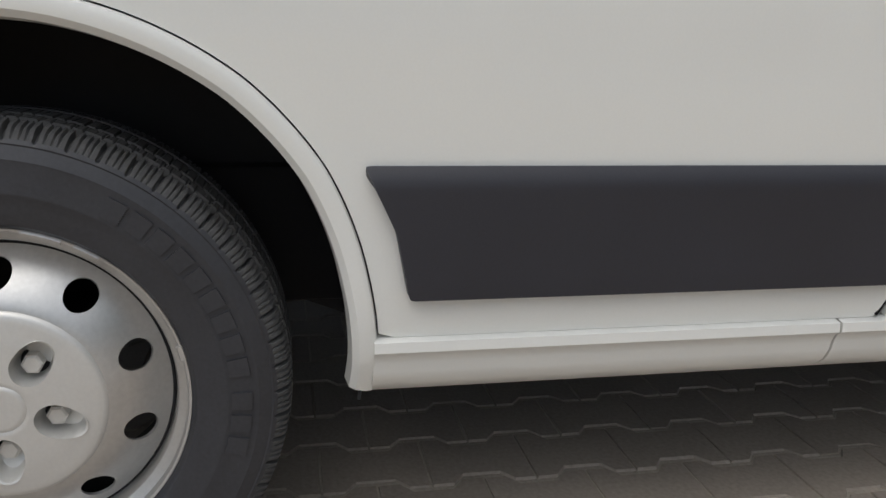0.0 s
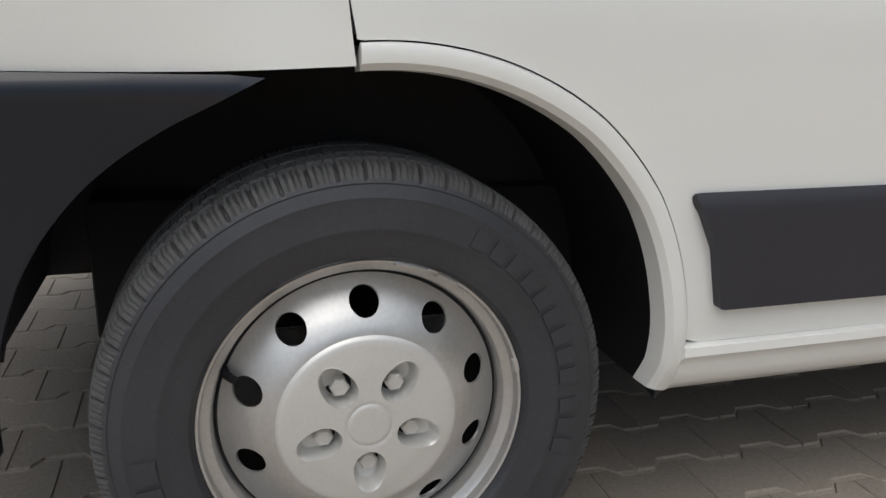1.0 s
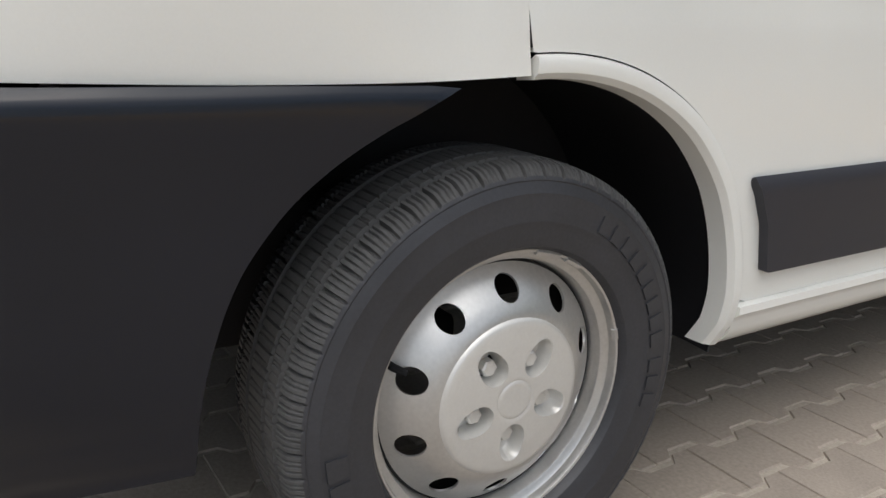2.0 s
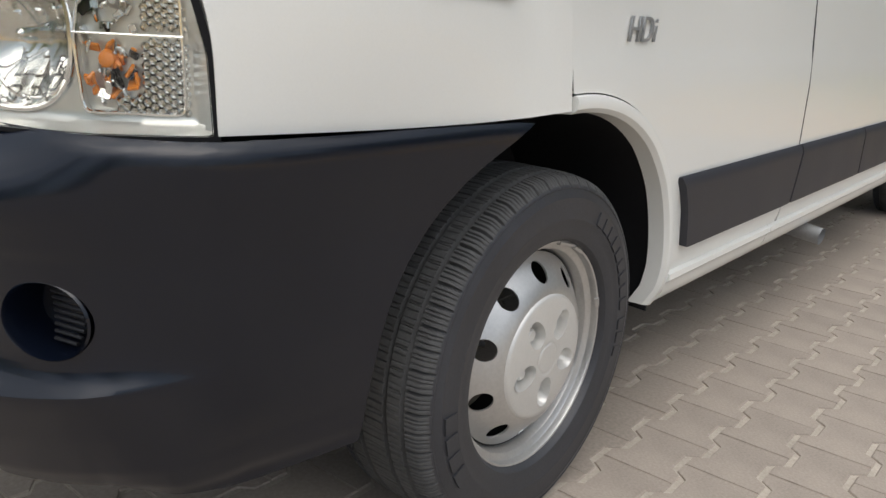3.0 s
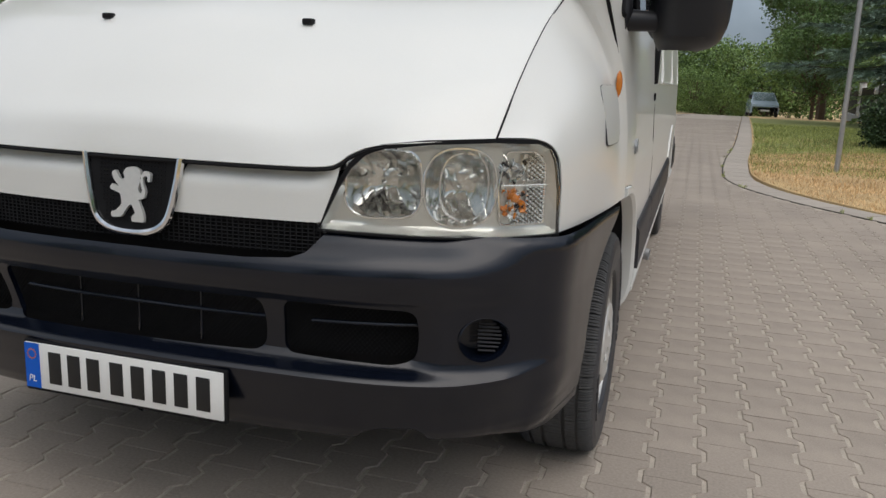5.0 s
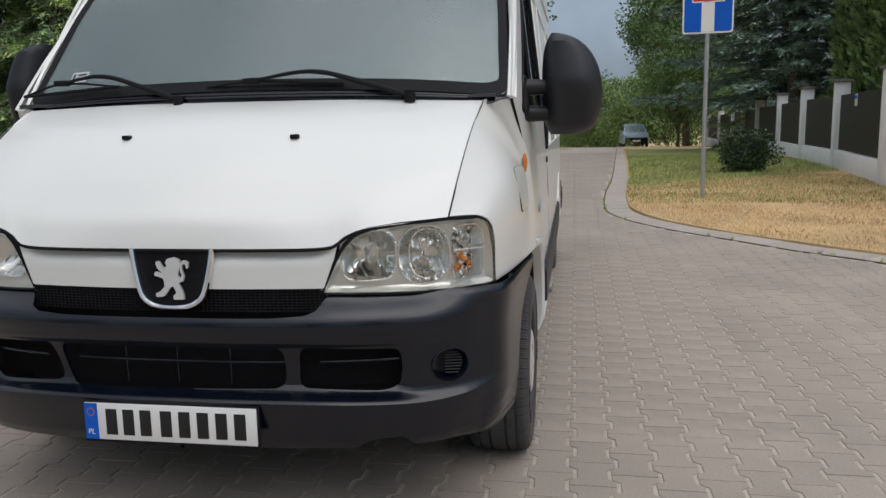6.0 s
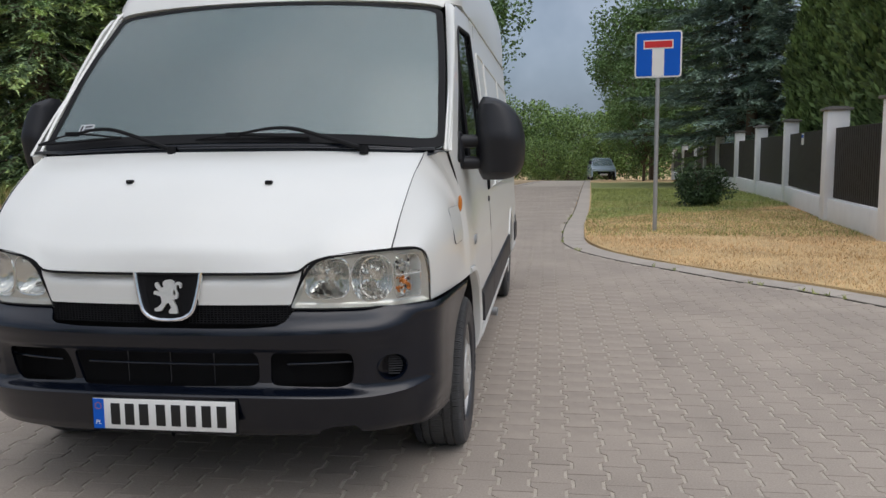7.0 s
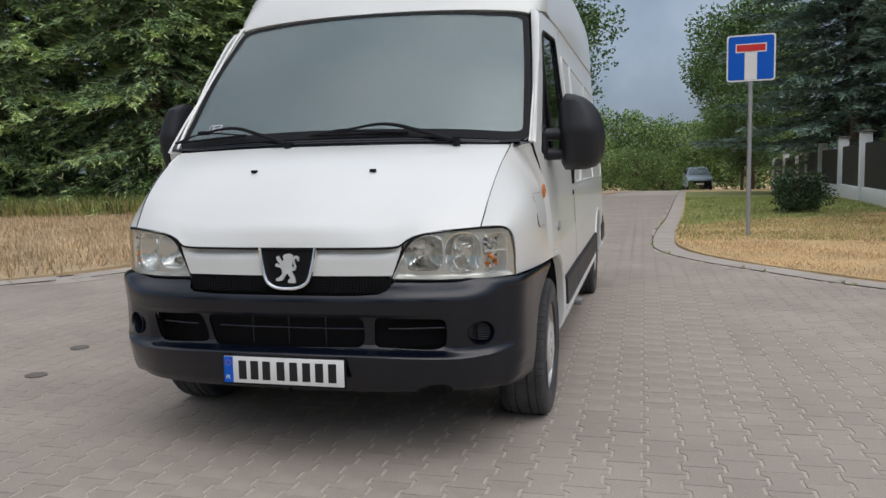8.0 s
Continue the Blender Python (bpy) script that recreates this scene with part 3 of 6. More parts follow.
# head lamps
def lamp(k):
    """k is 1 for the van's left lamp, -1 for its right one."""
    def P(x, z):
        return (k * s_x(x), z)
    order = slice(None, None, k)
    edge = [(0.438, 0.700), (0.62, 0.694), (0.80, 0.691), (0.886, 0.692), (0.884, 0.78), (0.876, 0.845), (0.866, 0.872), (0.845, 0.884), (0.768, 0.886), (0.65, 0.879), (0.565, 0.868), (0.53, 0.855), (0.500, 0.825), (0.475, 0.780), (0.452, 0.730)]
    outline = np.array([P(*p) for p in edge][order])
    wide = np.array([P(x + (0.003 if x > 0.7 else -0.006), z + (0.009 if z > 0.72 else -0.006)) for x, z in edge][order])
    body = part("head_lamp", panel(front, wide, 0.0045, 0.012, [outline], lift=0.001), SEAL, van, "black rubber seal round the head lamp")
    bowls = [(0.562, 0.796, 0.079, 0.070, 3.6), (0.7135, 0.790, 0.0775, 0.080, 2.5)]

    def mouth_line(x, z, rx, rz, power, n, grow=1.0):
        return np.array([(k * s_x(x) + grow * rx * math.copysign(abs(math.cos(a)) ** (2 / power), math.cos(a)), z + grow * rz * math.copysign(abs(math.sin(a)) ** (2 / power), math.sin(a))) for a in np.linspace(0, 2 * math.pi, n, endpoint=False)])
    cut = [mouth_line(*bw, 44) for bw in bowls]
    chamber = rounded([P(0.790, 0.712), P(0.872, 0.712), P(0.870, 0.842), P(0.850, 0.866), P(0.797, 0.866), P(0.784, 0.79)][order], 0.012)

    def bezel_skin(u, z):
        d = poly_distance(np.stack([u, z], 1), outline)[0]
        return front(u, z, -0.006 - 0.020 * np.clip(d / 0.013, 0, 1) ** 0.8)
    part("bezel", panel(bezel_skin, outline, 0.006, 0.012, [*cut, chamber]), BEZEL, body, "bright silver reflector surround")
    for number, (x, z, rx, rz, power) in enumerate(bowls):
        u = np.array(k * s_x(x))
        n = front(u, np.array(z), 1.0) - front(u, np.array(z))
        c = front(u, np.array(z), -0.030)
        def bowl_skin(uu, zz, cx_=float(u), cz_=z, rx_=rx, rz_=rz, pw=power, tilt_=0.5 - number * 0.25):
            """A deep bowl pressed into slanting flutes, stronger above and below the bulb."""
            a_, b_ = (uu - cx_) / rx_, (zz - cz_) / rz_
            q = np.clip((np.abs(a_) ** pw + np.abs(b_) ** pw) ** (1 / pw), 0, 1)
            flute = np.mod((uu - cx_) * k / 0.027 + tilt_ * b_ * np.abs(b_) * 2, 1.0)
            press = (flute - 0.5) * 0.0095 * np.clip(np.abs(b_) * 2.2 - 0.35, 0, 1) + 0.004 * np.sin(b_ * 7) * np.clip(0.8 - np.abs(a_), 0, 1)
            return front(uu, zz, -0.024 - 0.060 * (1 - q ** 2.2) + press * np.clip((1 - q) * 8, 0, 1))
        bowl = part("reflector", panel(bowl_skin, mouth_line(x, z, rx, rz, power, 60, 1.015), 0.0030, 0.001), BRIGHT, body, smooth=22)
        part("bulb_shade", tube([c - n * 0.058, c - n * 0.03, c - n * 0.012, c - n * 0.008], [0.009, 0.008, 0.006, 0.001], 18), BRIGHT, bowl)
        edge_line = mouth_line(x, z, rx, rz, power, 60, 1.015)
        step = [front(np.array(a), np.array(b_), -0.024) for a, b_ in np.vstack([edge_line, edge_line[:1]])]
        part("reflector_rim", tube(step, 0.0032, 6, False), CHROME, bowl)
        if number:
            hood_line = mouth_line(x + 0.010, z, 0.054, 0.070, 2.4, 48)
            part("inner_rim", tube([front(np.array(a), np.array(b_), -0.040) for a, b_ in np.vstack([hood_line, hood_line[:1]])], 0.0022, 6, False), CHROME, bowl)
    back = part("indicator", panel(lambda u, z: front(u, z, -0.034), chamber, 0.010, 0.003), BEZEL, body, "clear and amber indicator chamber")
    part("chamber_rim", tube([front(np.array(a), np.array(b_), -0.022) for a, b_ in np.vstack([chamber, chamber[:1]])], 0.0022, 6, False), CHROME, back)
    part("divider", tube([front(np.array(k * s_x(x)), np.array(0.797), -0.014) for x in (0.787, 0.83, 0.872)], 0.0014, 6), CHROME, back)

    def stand(x, z, out):
        return front(np.array(k * s_x(x)), np.array(z), out), front(np.array(k * s_x(x)), np.array(z), 1.0) - front(np.array(k * s_x(x)), np.array(z))
    bumps = []
    for i in range(17):
        for j in range(16):
            x, z = 0.790 + i * 0.0052, 0.714 + j * 0.0102 + (i % 2) * 0.005
            if z < 0.860 and abs(z - 0.797) > 0.005 and (x > 0.838 or z < 0.730 and x > 0.82):
                c, n = stand(x, z, -0.024)
                bumps.append(tube([c - n * 0.008, c - n * 0.001, c + n * 0.003], [0.0058, 0.0048, 0.0012], 6))
    tagged(part("prisms", join(*bumps), BRIGHT, back, smooth=20), kind="stuff")
    pick = random.Random(40)
    # amber and dark shards paint in the reflections inside the chamber
    shards = {0: [], 1: [], 2: []}
    for i in range(64):
        x, z = 0.790 + 0.046 * pick.random(), 0.728 + 0.130 * pick.random()
        c, n = stand(x, z, -0.028 + 0.006 * pick.random())
        kind = 2 if pick.random() < 0.12 else 1 if (z < 0.785 and pick.random() < 0.55) else 0
        shards[kind].append(moved(box((0, 0, 0), (0.008 + 0.010 * pick.random(), 0.004, 0.006 + 0.012 * pick.random()), 0.001, 1), Matrix.Translation(c) @ Matrix.Rotation(pick.uniform(-1, 1), 4, "Z") @ Matrix.Rotation(pick.uniform(-0.8, 0.8), 4, "X") @ Matrix.Rotation(pick.uniform(-1.5, 1.5), 4, "Y")))
    tagged(part("facets", join(*shards[0]), BRIGHT, back, smooth=0), kind="stuff")
    tagged(part("amber_reflections", join(*shards[1]), AMBER, back, smooth=0), kind="stuff")
    tagged(part("dark_facets", join(*shards[2]), SEAL, back, smooth=0), kind="stuff")
    c, n = stand(0.815, 0.770, -0.034)
    part("amber_bulb", tube([c, c + n * 0.012, c + n * 0.020, c + n * 0.023], [0.009, 0.011, 0.008, 0.002], 14), AMBER, back, "amber indicator bulb")
    c, n = stand(0.822, 0.832, -0.034)
    part("bulb", tube([c, c + n * 0.010, c + n * 0.018], [0.010, 0.009, 0.004], 12), STEEL, back)
    cover = part("lens", panel(front, outline, 0.010, 0.003, lift=0.004), LENS, body, "clear plastic lens")
    cover.visible_shadow = False


lamp(1)
lamp(-1)


# wings, doors, sides (built for the van's left, mirrored for its right)
def both(name, geo, mat, parents=(van, van), label="", smooth=35.0):
    lean = [(x - 0.055 * min(1, max(0, (z - 1.24) / 0.25)), y, z) for x, y, z in geo[0]], geo[1]
    return [part(name, geo if k > 0 else mirrored(lean), mat, p, label, smooth) for k, p in zip((1, -1), parents)]


c0 = [(0.890, 0.330, 0.692), (0.912, 0.45, 0.690), (0.934, 0.61, 0.688), (0.958, 0.79, 0.690), (0.977, 0.9338, 0.697)]
c1 = [(0.772, 0.206, 0.897), (0.791, 0.32, 1.023), (0.807, 0.48, 1.138), (0.822, 0.655, 1.224), (0.865, 0.678, 1.226), (0.902, 0.699, 1.226)]
d0 = [(0.890, 0.330, 0.692), (0.889, 0.324, 0.80), (0.880, 0.306, 0.862), (0.848, 0.268, 0.893), (0.772, 0.206, 0.897)]
d1 = [(0.977, 0.9338, 0.697), (0.973, 0.9108, 0.86), (0.959, 0.8518, 1.01), (0.937, 0.7768, 1.12), (0.902, 0.699, 1.226)]
wing_grid = coons(c0, c1, d0, d1, 44, 36)
s_, t_ = np.linspace(0, 1, 44)[:, None], np.linspace(0, 1, 36)[None]
wing_grid[..., 0] += 0.030 * np.sin(np.pi * s_) * np.sin(np.pi * t_) ** 1.0
wings = both("wing", loft(wing_grid, 0.012), PAINT)

flare_out = 0.440


def flare(a):
    """The front arch is not quite round: its radius by the angle in degrees."""
    return float(np.interp(a, [-6, 6, 14, 33, 50, 70, 91], [0.436, 0.4365, 0.438, 0.4465, 0.4455, 0.436, 0.426]))


door_outline = [(0.9350, 0.725), (0.912, 0.86), (0.853, 1.01), (0.778, 1.12), (0.702, 1.228), (0.83, 1.40), (1.0, 1.605), (1.19, 1.82), (1.27, 1.885), (1.36, 1.915), (1.96, 1.955), (2.015, 1.93),
                (2.05, 1.2), (2.103, 0.93), (2.130, 0.78), (2.140, 0.70), (2.143, 0.54), (2.105, 0.42), (2.06, 0.332), (1.40, 0.332), (1.380, 0.338)] + [(ARCH[0] + flare(a) * math.cos(radians(a)), ARCH[1] + flare(a) * math.sin(radians(a))) for a in np.linspace(6, 91, 30)]
door_window = rounded([(0.815, 1.19), (0.93, 1.37), (1.10, 1.595), (1.255, 1.775), (1.34, 1.815), (1.88, 1.855), (1.915, 1.83), (1.92, 1.23), (1.86, 1.19)], 0.025)
doors = both("front_door", panel(side, door_outline, 0.0115, 0.012, [door_window]), PAINT)
glass_panes = both("door_glass", panel(lambda y, z: side(y, z, -0.010), rounded([(0.80, 1.17), (0.92, 1.38), (1.09, 1.605), (1.25, 1.785), (1.34, 1.825), (1.89, 1.865), (1.93, 1.83), (1.935, 1.22), (1.87, 1.17)], 0.02), 0.04, 0.004), GLASS, doors)
ring = np.vstack([door_window, door_window[:1]])
both("window_seal", tube([side(np.array(y), np.array(z), -0.001) for y, z in ring], 0.009, 6, False), SEAL, doors)
both("quarter_post", tube([side(np.array(y), np.array(z), -0.004) for y, z in ((1.10, 1.19), (1.13, 1.40), (1.16, 1.66))], 0.011, 6), SEAL, doors)

rear_outline = [(2.0655, 0.332), (4.21, 0.332)] + arc(*REAR_ARCH, flare_out, 174, 6, 26) + [(5.09, 0.332), (5.54, 0.332), (5.575, 0.42), (5.575, 1.98), (5.55, 2.03), (2.02, 1.965), (2.019, 1.93), (2.0555, 1.2), (2.1085, 0.93), (2.1355, 0.78), (2.1455, 0.70), (2.1485, 0.54), (2.1105, 0.42)]
flanks = both("side_panel", panel(side, rear_outline, 0.03, 0.012), PAINT)
for y0, y1 in ((2.22, 2.70), (2.78, 4.05), (4.13, 5.42)):
    loop = rounded([(y0, 1.02), (y1, 1.02), (y1, 1.80), (y0, 1.80)], 0.05)
    both("pressed_frame", tube([side(np.array(y), np.array(z), 0.001) for y, z in np.vstack([loop, loop[:1]])], 0.006, 6, False), PAINT, flanks)

# wheel arch lips and sill
lip_profile = [(0.0, 0.0), (0.006, -0.002), (0.009, -0.009), (0.007, -0.022), (-0.002, -0.030), (-0.035, -0.033), (-0.035, -0.022)]
for (cy, cz), a0, a1 in ((ARCH, 91, -6), (REAR_ARCH, 180, 0)):
    rows = []
    for a in np.linspace(a0, a1, 50):
        reach = (flare(a) if cy < 2 else flare_out) - 0.0022
        y, z = cy + reach * math.cos(radians(a)), cz + reach * math.sin(radians(a))
        rows.append((side(np.array(y), np.array(max(z, 0.25))), (1, 0, 0), (0, math.cos(radians(a)), math.sin(radians(a)))))
    both("wheel_arch_lip", strip_along(rows, lip_profile), PAINT)
sill_profile = [(0.332, 0.980), (0.329, 0.993), (0.316, 0.994), (0.309, 0.986), (0.298, 0.981), (0.286, 0.979), (0.268, 0.970), (0.250, 0.950), (0.242, 0.925), (0.245, 0.90), (0.332, 0.90)]
for y0, y1 in ((1.374, 2.002), (2.006, 4.215), (5.08, 5.56)):
    rows = [((0, y, 0), (1, 0, 0), (0, 0, 1)) for y in np.linspace(y0, y1, 9)]
    both("sill", strip_along(rows, [(x, z) for z, x in sill_profile]), PAINT)

# protective strips
def guard(poly):
    geo = panel(lambda y, z: side(y, z, 0.017 - 0.010 * np.clip((z - 0.515) / 0.028, 0, 1) ** 2), poly, 0.0065, 0.020)
    return geo


both("guard_strip", guard(rounded([(1.361, 0.543), (1.398, 0.465), (1.414, 0.384), (2.088, 0.384), (2.115, 0.46), (2.139, 0.543)], 0.005)), TRIM, label="dark grey plastic side strip")
both("guard_strip", guard(rounded([(2.152, 0.543), (2.128, 0.46), (2.101, 0.384), (2.815, 0.384), (2.815, 0.543)], 0.006)), TRIM, label="dark grey plastic side strip")
both("guard_strip", guard(rounded([(2.826, 0.543), (2.826, 0.384), (4.16, 0.384), (4.19, 0.543)], 0.006)), TRIM, label="dark grey plastic side strip")
both("guard_strip", guard(rounded([(5.085, 0.543), (5.12, 0.384), (5.60, 0.384), (5.60, 0.60), (5.50, 0.60), (5.46, 0.543)], 0.006)), TRIM, label="dark grey plastic side strip")

# dark rubber deep in the door gaps
both("door_seal", tube([side(np.array(y), np.array(z), -0.0035) for y, z in ((2.053, 1.2), (2.106, 0.93), (2.133, 0.78), (2.143, 0.70), (2.146, 0.54), (2.108, 0.42), (2.063, 0.335))], 0.005, 6), SEAL, doors)
both("door_seal", tube([side(np.array(y), np.array(z), -0.005) for y, z in ((0.9345, 0.73), (0.9115, 0.86), (0.852, 1.01), (0.777, 1.12), (0.701, 1.227))], 0.005, 6), SEAL, doors)

# A pillars, windscreen, roof
pillar_in = curve([(0.872, 0.690, 1.236), (0.862, 0.82, 1.40), (0.838, 1.02, 1.62), (0.802, 1.262, 1.885), (0.79, 1.31, 1.925)], 24)
pillar_out = np.array([side(np.array(y), np.array(z)) for y, z in curve([(0.694, 1.232), (0.822, 1.405), (0.992, 1.61), (1.182, 1.826), (1.27, 1.893)], 24)])
for k, inner, outer in ((1, pillar_in + np.array((0.034, 0, 0)), pillar_out), (-1, pillar_in - np.array((0.020, 0, 0)), pillar_in + np.array((-0.006, 0.030, 0)))):
    mid = (inner + outer) / 2 + np.array((0.006, -0.010, 0.005))
    geo = loft(np.stack([np.array([a, (a + m) / 2 + np.array((0.003, -0.005, 0.002)), m, (m + b) / 2 + np.array((0.003, -0.003, 0.001)), b]) for a, m, b in zip(inner, mid, outer)]), 0.02, flip=True)
    part("windscreen_pillar", geo if k > 0 else mirrored(geo), PAINT, van)
bot = [(0.866, 0.686, 1.236), (0.5, 0.634, 1.262), (0, 0.612, 1.272), (-0.5, 0.634, 1.262), (-0.866, 0.686, 1.236)]
topw = [(0.785, 1.285, 1.893), (0.4, 1.222, 1.920), (0, 1.200, 1.928), (-0.4, 1.222, 1.920), (-0.785, 1.285, 1.893)]
sd = [(0.866, 0.686, 1.236), (0.850, 0.83, 1.41), (0.830, 1.01, 1.62), (0.785, 1.285, 1.893)]
ws = coons(bot[::-1], topw[::-1], [(-x, y, z) for x, y, z in sd], sd, 50, 30) * np.array((1.008, 1, 1)) + np.array((0.028, 0, 0))
ws_at = grid_surface(ws)
whole = [(0, 0), (1, 0), (1, 1), (0, 1)]
screen = part("windscreen", panel(ws_at, rounded(whole, 0.04), 0.03, 0.005), SCREEN, van, "reflective windscreen with a painted veil of reflected sky")
part("screen_border", panel(ws_at, rounded(whole, 0.05), 0.016, 0.004, [rounded([(0.016, 0.055), (0.983, 0.055), (0.981, 0.978), (0.019, 0.978)], 0.04)], lift=0.003), SEAL, screen, "black border of the windscreen")
part("sticker", panel(ws_at, [(0.082, 0.105), (0.125, 0.10), (0.125, 0.155), (0.082, 0.16)], 0.01, 0.001, lift=0.004), PALE, screen, "small white sticker")
for u0, v0, u1, v1 in ((0.086, 0.112, 0.092, 0.150), (0.098, 0.136, 0.120, 0.146), (0.098, 0.116, 0.121, 0.128)):
    part("sticker_bar", panel(ws_at, [(u0, v0), (u1, v0), (u1, v1), (u0, v1)], 0.01, 0.0005, lift=0.0052), TRIM, screen, "plain dark bar printed on the sticker")
roof_rows = []
for y, zt, zg, xg, p, bow in ((1.205, 1.937, 1.900, 0.790, 2.2, 0.085), (1.225, 1.973, 1.910, 0.812, 2.3, 0.08), (1.30, 2.09, 1.925, 0.845, 2.5, 0.07), (1.45, 2.25, 1.94, 0.868, 2.9, 0.05), (1.7, 2.47, 1.952, 0.872, 2.6, 0.03), (2.0, 2.66, 1.962, 0.876, 2.7, 0.01),
                             (2.4, 2.78, 1.972, 0.872, 2.8, 0), (3.2, 2.85, 1.99, 0.870, 2.9, 0), (4.4, 2.88, 2.02, 0.868, 3, 0), (5.45, 2.88, 2.04, 0.868, 3, 0), (5.575, 2.83, 2.04, 0.86, 3, 0)):
    row = []
    for a in np.linspace(0, math.pi, 49):
        x = xg * math.copysign(abs(math.cos(a)) ** (2 / p), math.cos(a))
        z = zg + (zt - zg) * math.sin(a) ** (2 / p)
        row.append((x + 0.025 * min(1, max(0, (1.8 - y) / 0.5)), y + bow * (x / xg) ** 2, z))
    roof_rows.append(row)
part("roof", loft(roof_rows, 0.02, flip=False), PAINT, van)
both("gutter", tube([(0.872 if y > 1.5 else 0.86, y, z) for y, z in ((1.30, 1.915), (1.5, 1.945), (2.0, 1.966), (3.5, 1.995), (5.56, 2.04))], 0.006, 6), PAINT)
part("rear_wall", panel(lambda x, z: np.stack([x, 5.56 + 0 * x, z], -1), [(-0.94, 0.34), (0.94, 0.34), (0.965, 0.8), (0.91, 1.5), (0.87, 2.0)] + [(p[0], p[2]) for p in roof_rows[-1]] + [(-0.87, 2.0), (-0.91, 1.5), (-0.965, 0.8)], 0.06, 0.02, flip=True), PAINT, van)
part("rear_bumper", box((0, 5.60, 0.44), (1.95, 0.10, 0.20), 0.03), TRIM, van)
# cowl under the windscreen
hood_back = hood_grid[:, -1]
scr = ws_at(np.linspace(0, 1, len(hood_back)), np.zeros(len(hood_back)))
cowl_rows = [hood_back + np.array((0, 0.004, -0.012)), hood_back * 0.6 + scr * 0.4 + np.array((0, 0, -0.012)), hood_back * 0.3 + scr * 0.7 + np.array((0, 0, -0.004)), scr + np.array((0, 0.0, -0.003))]
cowl = part("cowl", loft(cowl_rows, 0.006, flip=True), BLACK, van, "black plastic cowl below the windscreen")
for r in (0.35, 0.6):
    part("cowl_rib", tube([p * (1 - r) + q * r + np.array((0, -0.004, 0.004)) for p, q in list(zip(hood_back, scr))[4:-4]], 0.004, 6), BLACK, cowl)
louvres = [box((x, 0.612 + 0.02 * abs(x), 1.243), (0.009, 0.012, 0.006)) for x in np.arange(0.05, 0.46, 0.018)]
part("cowl_louvres", join(*louvres), SEAL, cowl)


def wiper(pivot, knee, hinge, b0, b1):
    arm = part("wiper", join(tube(curve([pivot, (np.array(pivot) * 0.55 + np.array(knee) * 0.45 + np.array((0, 0, 0.006))), knee, hinge], 20), np.interp(np.linspace(0, 1, 20), [0, 0.5, 1], [0.010, 0.008, 0.005]), 8),
                             tube([np.array(pivot) + np.array((0, 0, -0.02)), np.array(pivot) + np.array((0, 0, 0.014))], 0.018, 12)), SEAL, van, "black windscreen wiper")
    part("blade", join(tube([b0, b1], 0.006, 6), tube(curve([b0, np.array(hinge) + np.array((0, 0.004, -0.002)), b1], 12), 0.004, 6), box(hinge, (0.06, 0.018, 0.02), 0.005)), SEAL, arm)


wiper((0.585, 0.612, 1.243), (0.26, 0.600, 1.330), (0.047, 0.603, 1.305), (-0.12, 0.625, 1.288), (0.36, 0.625, 1.290))
wiper((-0.215, 0.598, 1.247), (-0.50, 0.612, 1.335), (-0.685, 0.660, 1.318), (-0.850, 0.675, 1.275), (-0.45, 0.635, 1.300))
for x in (-0.25, 0.292):
    k = np.array([(x / 0.80 + 1) / 2])
    for v in np.linspace(0.3, 0.9, 200):
        q = hood_at(k, np.array([v]))[0]
        if q[1] > 0.318:
            break
    part("washer_nozzle", box((x, q[1], q[2] + 0.006), (0.026, 0.022, 0.014), 0.004), SEAL, van)


# door mirrors
def mirror_parts():
    rows = []
    for t in (1 - np.cos(np.linspace(0, math.pi, 26))) / 2:
        z = 1.106 + 0.356 * t
        x0, x1 = 0.998 + 0.030 * (2 * t - 1) ** 4, 0.008 + np.interp(t, [0, 0.03, 0.08, 0.2, 0.4, 0.55, 0.68, 0.8, 0.88, 0.94, 0.98, 1], [1.12, 1.158, 1.182, 1.200, 1.206, 1.202, 1.190, 1.168, 1.144, 1.115, 1.085, 1.05])
        y0, y1 = np.interp(t, [0, 0.08, 0.5, 0.92, 1], [0.94, 0.875, 0.840, 0.885, 0.96]), 1.02
        cx, cy, rx, ry = (x0 + x1) / 2, y1, (x1 - x0) / 2, y1 - y0
        rows.append([(cx + rx * math.copysign(abs(math.cos(a)) ** 0.72, math.cos(a)), cy - ry * abs(math.sin(a)) ** 0.8, z) for a in np.linspace(0, math.pi, 25)])
    return loft(rows, 0.004, flip=False)


mirrors = [part("door_mirror", mirror_parts(), MATTE, van, "large black door mirror"),
           part("door_mirror", mirrored((lambda g: ([(0.89 + (x - 0.93) * 0.72, y, z + 0.03) for x, y, z in g[0]], g[1]))(mirror_parts())), MATTE, van, "black door mirror turned inward")]
part("mirror_glass", panel(lambda x, z: np.stack([x, 1.012 + 0 * x, z], -1), rounded([(1.03, 1.11), (1.17, 1.11), (1.19, 1.27), (1.17, 1.40), (1.10, 1.435), (1.03, 1.43)], 0.03), 0.02, 0.004, flip=True), CHROME, mirrors[0])
both("mirror_arm", join(tube([(0.93, 0.90, 1.272), (1.035, 0.93, 1.272)], [0.030, 0.026], 12), tube([(0.93, 0.90, 1.180), (1.035, 0.93, 1.180)], [0.030, 0.026], 12)), MATTE, mirrors)
both("mirror_foot", tube([(0.930, 0.86, 1.135), (0.928, 0.88, 1.20), (0.918, 0.90, 1.30), (0.910, 0.905, 1.33)], [0.012, 0.034, 0.034, 0.012], 10), MATTE, mirrors)


